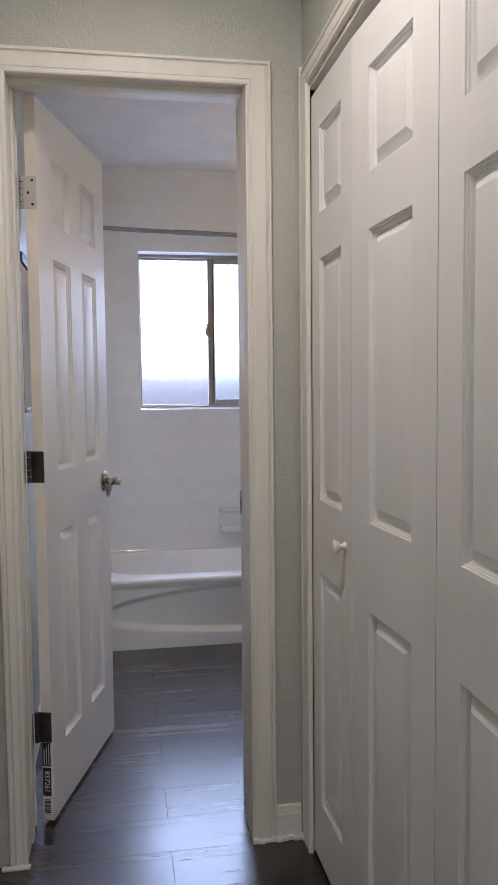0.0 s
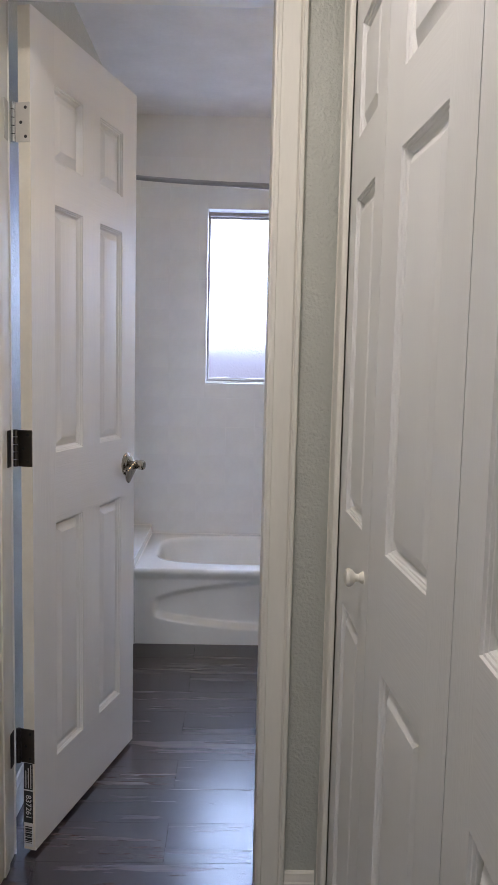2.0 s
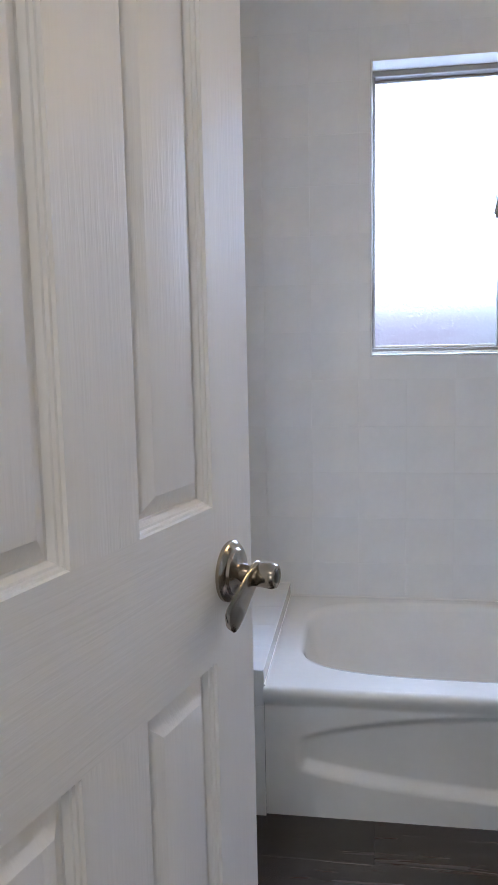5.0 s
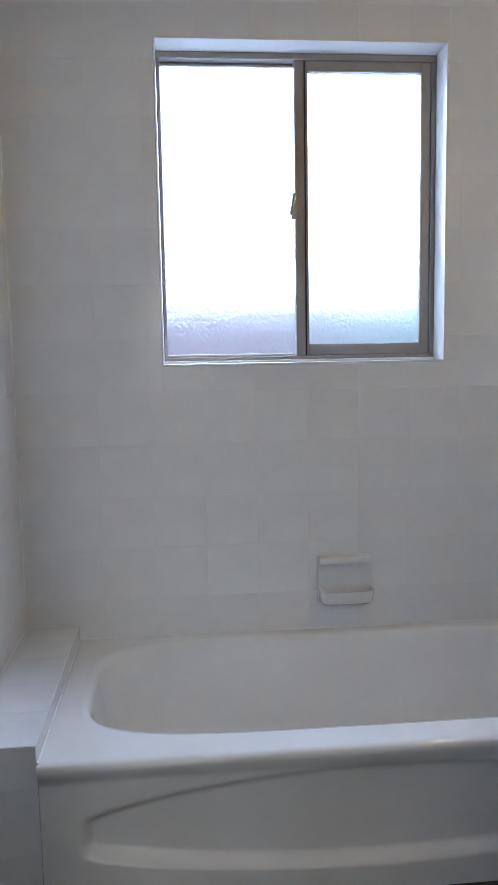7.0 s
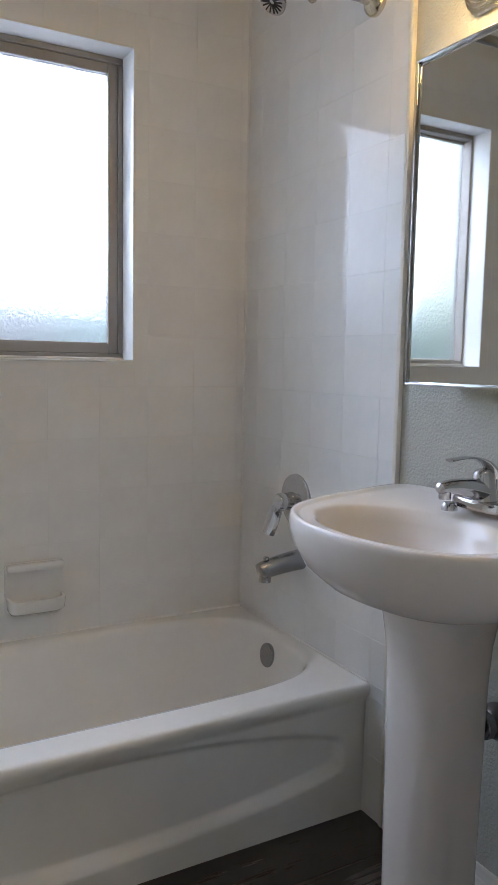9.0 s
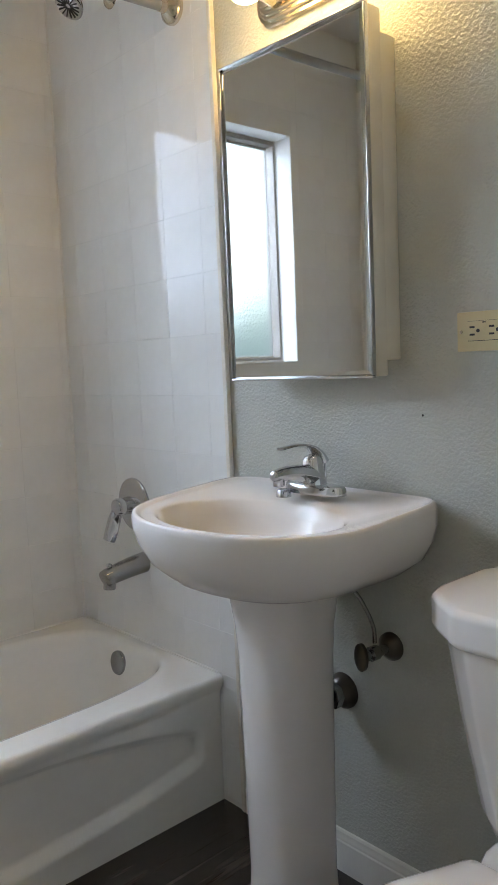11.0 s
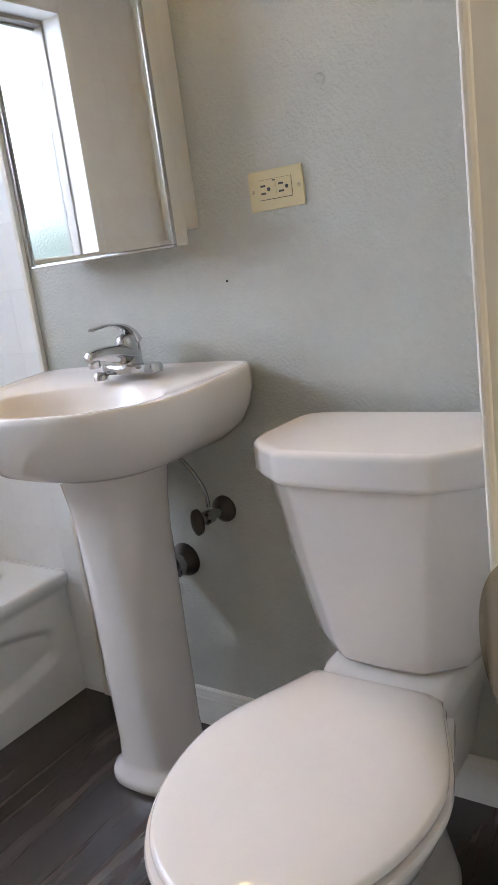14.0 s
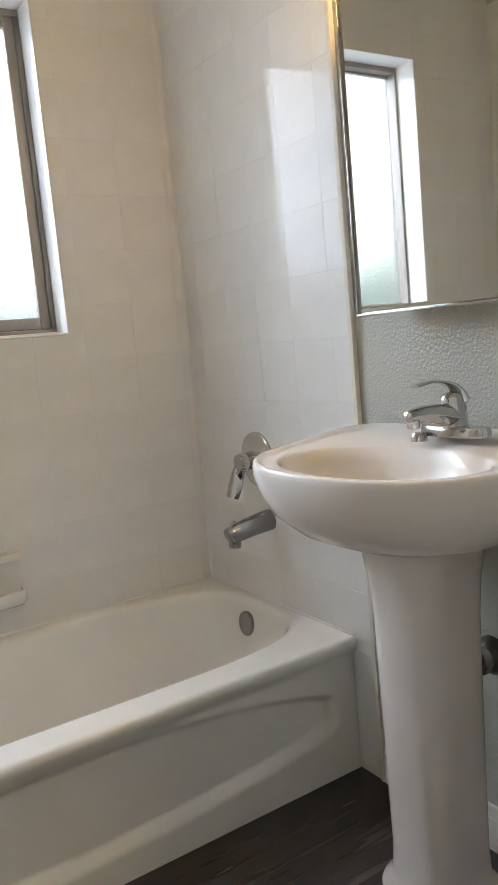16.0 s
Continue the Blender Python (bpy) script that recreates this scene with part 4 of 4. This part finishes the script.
SH = 0.708
part("seat", loft(bmesh.new(), [egg(SH, 0.466, 0.187, 0.364), egg(SH, 0.477, 0.195, 0.367), egg(SH, 0.479, 0.197, 0.374), egg(SH, 0.476, 0.195, 0.380)]), SEATM, to, smooth=50)
crown = [egg(SH, 0.462, 0.184, 0.3825), egg(SH, 0.469, 0.189, 0.385), egg(SH, 0.4695, 0.1895, 0.3890), egg(SH, 0.467, 0.187, 0.3925), egg(SH - 0.002, 0.460, 0.182, 0.3948)]
for k in range(1, 12):
    q = 1 - k / 12
    crown.append(egg(SH - 0.002 - 0.11 * (1 - q) ** 2, 0.02 + 0.440 * q - 0.09 * (1 - q) * q, 0.006 + 0.176 * q, 0.3948 + 0.0225 * (1 - q ** 2.6)))
part("seat_lid", loft(bmesh.new(), crown), SEATM, to, smooth=50)
for y in (-0.065, 0.085):
    part("hinge_cap", boxed(0.700, 0.730, TYC + y - 0.016, TYC + y + 0.016, 0.366, 0.392, bevel=0.006), SEATM, to)
    part("hinge_bolt", lathe(bmesh.new(), (0.738, TYC + y, 0.388), (0, 0, 1), [(0, 0.010), (0.004, 0.009), (0.006, 0.004)], 16), CHROME, to, "small chrome bolt")
part("bowl", loft(bmesh.new(), [egg(0.86, 0.50, 0.112, 0.0, 0.75, 0.22), egg(0.86, 0.505, 0.115, 0.006, 0.75, 0.22), egg(0.86, 0.49, 0.106, 0.022, 0.75, 0.22), egg(0.84, 0.45, 0.093, 0.09, 0.8, 0.22), egg(0.80, 0.44, 0.098, 0.17, 0.8, 0.22), egg(0.76, 0.455, 0.128, 0.25, 0.75), egg(0.73, 0.475, 0.170, 0.31, 0.7), egg(0.722, 0.480, 0.184, 0.346, 0.66), egg(0.720, 0.476, 0.184, 0.358, 0.66), egg(0.71, 0.44, 0.160, 0.3625, 0.66)]), CHINA, to, smooth=50)
rings = []
for z, hw, xf in ((0.17, 0.075, 0.74), (0.27, 0.092, 0.72), (0.355, 0.112, 0.698), (0.380, 0.115, 0.700), (0.396, 0.110, 0.712), (0.404, 0.100, 0.722)):
    rings.append([(x, TYC + y, z) for x, y in ((0.925, -hw), (xf + 0.03, -hw), (xf + 0.008, -hw + 0.008), (xf, -hw + 0.03), (xf, hw - 0.03), (xf + 0.008, hw - 0.008), (xf + 0.03, hw), (0.925, hw))])
part("tank_shelf", loft(bmesh.new(), rings), CHINA, to, smooth=40)

# ---- mirror cabinet, light bar, socket ----
mc = thing("medicine_cabinet", "surface-mounted cream steel medicine cabinet with a mirrored door", "mirror cabinet", (0.93, 1.273, 1.117))
part("body", boxed(0.937, XR, 1.077, 1.470, 1.148, 1.745, bevel=0.003), CABM, mc)
part("door_box", boxed(0.898, 0.936, 1.075, 1.473, 1.118, 1.784, bevel=0.003), CABM, mc)
MX, my0, my1, mz0, mz1 = 0.8905, 1.077, 1.471, 1.120, 1.782
b = 0.010
rings = [[(0.8975, my0, mz0), (0.8975, my1, mz0), (0.8975, my1, mz1), (0.8975, my0, mz1)], [(0.8935, my0, mz0), (0.8935, my1, mz0), (0.8935, my1, mz1), (0.8935, my0, mz1)], [(MX, my0 + b, mz0 + b), (MX, my1 - b, mz0 + b), (MX, my1 - b, mz1 - b), (MX, my0 + b, mz1 - b)]]
mi = part("mirror", loft(bmesh.new(), rings), MIRROR, mc, "bevelled mirror glass", 0)
for a in ((my0 - 0.004, my1 + 0.004, mz1, mz1 + 0.005), (my0 - 0.004, my1 + 0.004, mz0 - 0.005, mz0), (my0 - 0.004, my0, mz0, mz1), (my1, my1 + 0.004, mz0, mz1)):
    part("edge_strip", boxed(0.8875, 0.8985, *a, bevel=0.0018, seg=3), CHROME, mc, "thin chrome edge strip", 40)

lb = thing("vanity_light_bar", "polished metal light bar with three round globe bulbs", "wall lamp", (XR, 1.215, 1.915))
for k, (hw, hz, x0, x1) in enumerate(((0.216, 0.052, 0.012, 0.0), (0.206, 0.040, 0.020, 0.012), (0.198, 0.030, 0.027, 0.020), (0.190, 0.019, 0.034, 0.027))):
    ring = []
    for i in range(40):
        q = 2 * math.pi * i / 40
        c, s = math.cos(q), math.sin(q)
        ring.append((math.copysign(hw - hz, c) + hz * c, hz * s))
    rings = [[(XR - x1, 1.215 + y, 1.915 + z) for y, z in ring], [(XR - x0 + 0.003, 1.215 + y, 1.915 + z) for y, z in ring], [(XR - x0, 1.215 + y * 0.99, 1.915 + z * 0.93) for y, z in ring]]
    part("stepped_plate", loft(bmesh.new(), rings), BRASS, lb, smooth=30)
for y in (1.072, 1.215, 1.358):
    so = part("socket", lathe(bmesh.new(), (XR - 0.034, y, 1.915), (-1, 0, 0), [(0, 0.024), (0.006, 0.022), (0.030, 0.020), (0.034, 0.021), (0.036, 0.019)], 26), BRASS, lb)
    prof = [(0.0, 0.015), (0.006, 0.018)] + [(0.046 - 0.040 * math.cos(q), 0.040 * math.sin(q)) for q in (0.5 + (math.pi - 0.5) * k / 16 for k in range(17))]
    part("bulb", lathe(bmesh.new(), (XR - 0.066, y, 1.915), (-1, 0, 0), prof, 30), BULB, so, "glowing warm globe bulb")

ou = thing("wall_socket", "ivory two-gang outlet with test buttons in a horizontal plate", "wall socket", (XR, 0.890, 1.192))
part("plate", boxed(XR - 0.007, XR - 0.001, 0.834, 0.948, 1.157, 1.227, bevel=0.003), IVORY, ou)
# black sheet paints in the shadow line round the outlet face
part("gap_shade", boxed(XR - 0.0074, XR - 0.0062, 0.8564, 0.9256, 1.1750, 1.2105), BLACK, ou, "black sheet for the shade in the gap round the outlet", 0)
fc = part("outlet_face", boxed(XR - 0.0095, XR - 0.006, 0.857, 0.925, 1.176, 1.210, bevel=0.0012), IVORY, ou)
for y in (0.874, 0.912):
    for z in (1.1865, 1.1995):
        part("slot", boxed(XR - 0.0102, XR - 0.0094, y - 0.0014, y + 0.0085, z - 0.0017, z + 0.0017), BLACK, fc, smooth=0)
    part("ground_hole", lathe(bmesh.new(), (XR - 0.0094, y - 0.008, 1.193), (-1, 0, 0), [(0, 0.0034), (0.0008, 0.0034)], 12), BLACK, fc)
part("test_button", boxed(XR - 0.0108, XR - 0.0094, 0.888, 0.896, 1.183, 1.192, bevel=0.0005), IVORY, fc)
part("reset_button", boxed(XR - 0.0108, XR - 0.0094, 0.888, 0.896, 1.195, 1.204, bevel=0.0005), IVORY, fc)
part("status_mark", boxed(XR - 0.0104, XR - 0.0094, 0.889, 0.895, 1.2062, 1.2082), BLACK, fc, smooth=0)
for y in (0.8425, 0.9395):
    part("screw", lathe(bmesh.new(), (XR - 0.0069, y, 1.192), (-1, 0, 0), [(0, 0.0034), (0.001, 0.0028)], 12), BRASS, ou)
# filled nail holes in the wall
for y, z, r in ((0.786, 1.352, 0.008), (1.029, 1.040, 0.0028), (1.228, 0.690, 0.004)):
    prof = [(0, r * 1.6), (0.0040, r * 1.25), (0.0052, r * 0.8), (0.0036, r * 0.5), (0.0030, 0)] if r > 0.005 else [(0, r), (0.0030, r * 0.8), (0.0032, 0)]
    bm = lathe(bmesh.new(), (XR + 0.002, y, z), (-1, 0, 0), prof, 14)
    tagged(put("wall_patch", bm, WALL if r > 0.005 else BLACK), "small filled nail hole in the textured wall", "wall patch", kind="structure")

# small wall mirror behind the door
wm = thing("wall_mirror", "narrow mirror with a dark top rail behind the door", "mirror", (XL, 0.84, 1.19))
part("glass", boxed(XL + 0.001, XL + 0.006, 0.640, 1.040, 1.205, 1.690), MIRROR, wm, smooth=0)
part("top_rail", boxed(XL + 0.001, XL + 0.012, 0.638, 1.042, 1.690, 1.722, bevel=0.002), BLACK, wm)
part("bottom_rail", boxed(XL + 0.001, XL + 0.010, 0.638, 1.042, 1.188, 1.205, bevel=0.002), PIPE, wm)

# ---- edge strip beside the tiles ----
tagged(put("tile_edge_trim", boxed(XR - 0.014, XR, 1.586, 1.600, 0.0, 2.30, bevel=0.004), SEAM), "pale edge strip where tile meets painted wall", "tile trim", kind="structure")
tagged(put("tile_edge_trim", boxed(XL, XL + 0.014, 1.574, 1.588, 0.098, 2.30, bevel=0.004), SEAM), "pale edge strip where tile meets painted wall", "tile trim", kind="structure")

# ---- tiles, one by one ----
cache = {}


def tile_mesh(a, b, th=TILE):
    key = (round(a, 4), round(b, 4))
    if key not in cache:
        bm = bmesh.new()
        e, r = 0.0008, 0.0006
        rings = [[(x * (a / 2 - i), y * (b / 2 - i), z) for x, y in ((-1, -1), (1, -1), (1, 1), (-1, 1))] for i, z in ((0, 0), (0, th - e), (r * 0.5, th - e * 0.35), (e, th))]
        loft(bm, rings, cap0=False)
        me = bpy.data.meshes.new("tile")
        bmesh.ops.recalc_face_normals(bm, faces=bm.faces)
        bm.to_mesh(me)
        bm.free()
        me.materials.append(GLAZE)
        cache[key] = me
    return cache[key]


def spans(lo, hi, origin, pitch=PITCH):
    k = math.floor((lo - origin) / pitch)
    out = []
    while origin + k * pitch < hi - 1e-4:
        a, b = max(lo, origin + k * pitch), min(hi, origin + (k + 1) * pitch)
        if b - a > 0.012:
            out.append((a, b))
        k += 1
    return out


def lay(parent, place, us, vs, skip=None, gap=0.0006):
    """Tiles on a plane: place(u, v) gives the pose of a tile centred there."""
    for u0, u1 in us:
        for v0, v1 in vs:
            if skip and u1 > skip[0] and u0 < skip[1] and v1 > skip[2] and v0 < skip[3]:
                pieces = [(u0, min(u1, skip[0]), v0, v1), (max(u0, skip[1]), u1, v0, v1), (max(u0, skip[0]), min(u1, skip[1]), v0, min(v1, skip[2])), (max(u0, skip[0]), min(u1, skip[1]), max(v0, skip[3]), v1)]
            else:
                pieces = [(u0, u1, v0, v1)]
            for a0, a1, b0, b1 in pieces:
                if a1 - a0 < 0.008 or b1 - b0 < 0.008:
                    continue
                ob = new("tile", tile_mesh(a1 - a0 - gap * 0.25, b1 - b0 - gap))
                ob.matrix_basis = place((a0 + a1) / 2, (b0 + b1) / 2) @ pose(0, 0, random.uniform(-0.00025, 0.00025), random.uniform(-0.06, 0.06), random.uniform(-0.06, 0.06))
                ob.parent = parent


ZT = 2.293
sets = bpy.data.objects
zb = spans(TZ + 0.001, ZT, 1.077)
bm = bmesh.new()
for p0, p1, q0, q1 in ((TXL, WX0, 0, ZT), (WX1, TX, 0, ZT), (WX0, WX1, 0, WZ0), (WX0, WX1, WZ1, ZT)):
    box(bm, p0, p1, YB - TILE + 0.0005, YB - 0.0001, q0, q1)
tagged(put("tile_bed", bm, GROUT, smooth=0), "white grouted tile bed", "tile wall", kind="structure")
lay(sets["wall_back"], lambda u, v: pose(u, YB, v, 90), spans(TXL + 0.001, TX - 0.001, 0.640), zb, (WX0 - 0.001, WX1 + 0.001, WZ0 - 0.001, WZ1 + 0.001))
back_r = put("tile_bed", boxed(XR - TILE + 0.0005, XR - 0.0001, 1.600, YB, 0.0, ZT), GROUT, smooth=0)
tagged(back_r, "white grouted tile bed", "tile wall", kind="structure")
lay(back_r, lambda u, v: pose(XR, u, v, 90, 0, -90), spans(1.600, TY - 0.001, 1.662), spans(TZ + 0.002, ZT, 1.077))
lay(back_r, lambda u, v: pose(XR, u, v, 90, 0, -90), [(1.600, 1.662)], spans(0.003, TZ + 0.002, 1.077))
back_l = put("tile_bed", boxed(XL + 0.0001, XL + TILE - 0.0005, 1.588, YB, 0.0, ZT), GROUT, smooth=0)
tagged(back_l, "white grouted tile bed", "tile wall", kind="structure")
lay(back_l, lambda u, v: pose(XL, u, v, 90, 0, 90), spans(1.588, TY - 0.001, 1.650), spans(0.392, ZT, 1.077))
lay(ledge, lambda u, v: Matrix.Translation(-Vector((-0.58, 2.0, 0))) @ pose(u, 1.672, v, 90), [(TXL + 0.001, TX0)], [(0.003, 0.146), (0.146, 0.298), (0.298, 0.392)])
lay(ledge, lambda u, v: Matrix.Translation(-Vector((-0.58, 2.0, 0))) @ pose(u, v, 0.385), [(TXL + 0.001, TX0)], spans(1.665, TY - 0.001, 1.665))

# ---- floor planks ----
floor = tagged(put("floor", boxed(-0.84, 0.93, HY - 0.1, 2.40, -0.08, -0.003), BLACK, smooth=0), "dark grey-brown wood-look plank floor", "floor", kind="structure")


def plank_mesh(a, b):
    key = ("plank", round(a, 4), round(b, 4))
    if key not in cache:
        bm = bmesh.new()
        rings = [[(x * (a / 2 - i), y * (b / 2 - i), z) for x, y in ((-1, -1), (1, -1), (1, 1), (-1, 1))] for i, z in ((0, -0.003), (0, -0.0006), (0.0006, 0.0))]
        loft(bm, rings, cap0=False)
        me = bpy.data.meshes.new("plank")
        bmesh.ops.recalc_face_normals(bm, faces=bm.faces)
        bm.to_mesh(me)
        bm.free()
        me.materials.append(WOOD)
        cache[key] = me
    return cache[key]


row = 0
y = HY - 0.05
pw = 0.1675
y -= (y - 0.007) % pw
while y < 1.70:
    lo, hi = (-0.715, 0.85) if y < 0.0 else (XL, XR)
    cut = -0.229 if row % 2 == 0 else (0.42 if row % 4 == 1 else -0.55)
    if y > 0.0:
        lo, hi = XL, XR
    x = lo
    for a, b in ((lo, cut), (cut, hi)):
        if b - a > 0.03:
            ob = new("plank", plank_mesh(b - a - 0.0004, pw - 0.0004))
            ob.matrix_basis = pose((a + b) / 2, y + pw / 2, 0)
            ob.parent = floor
    row += 1
    y += pw
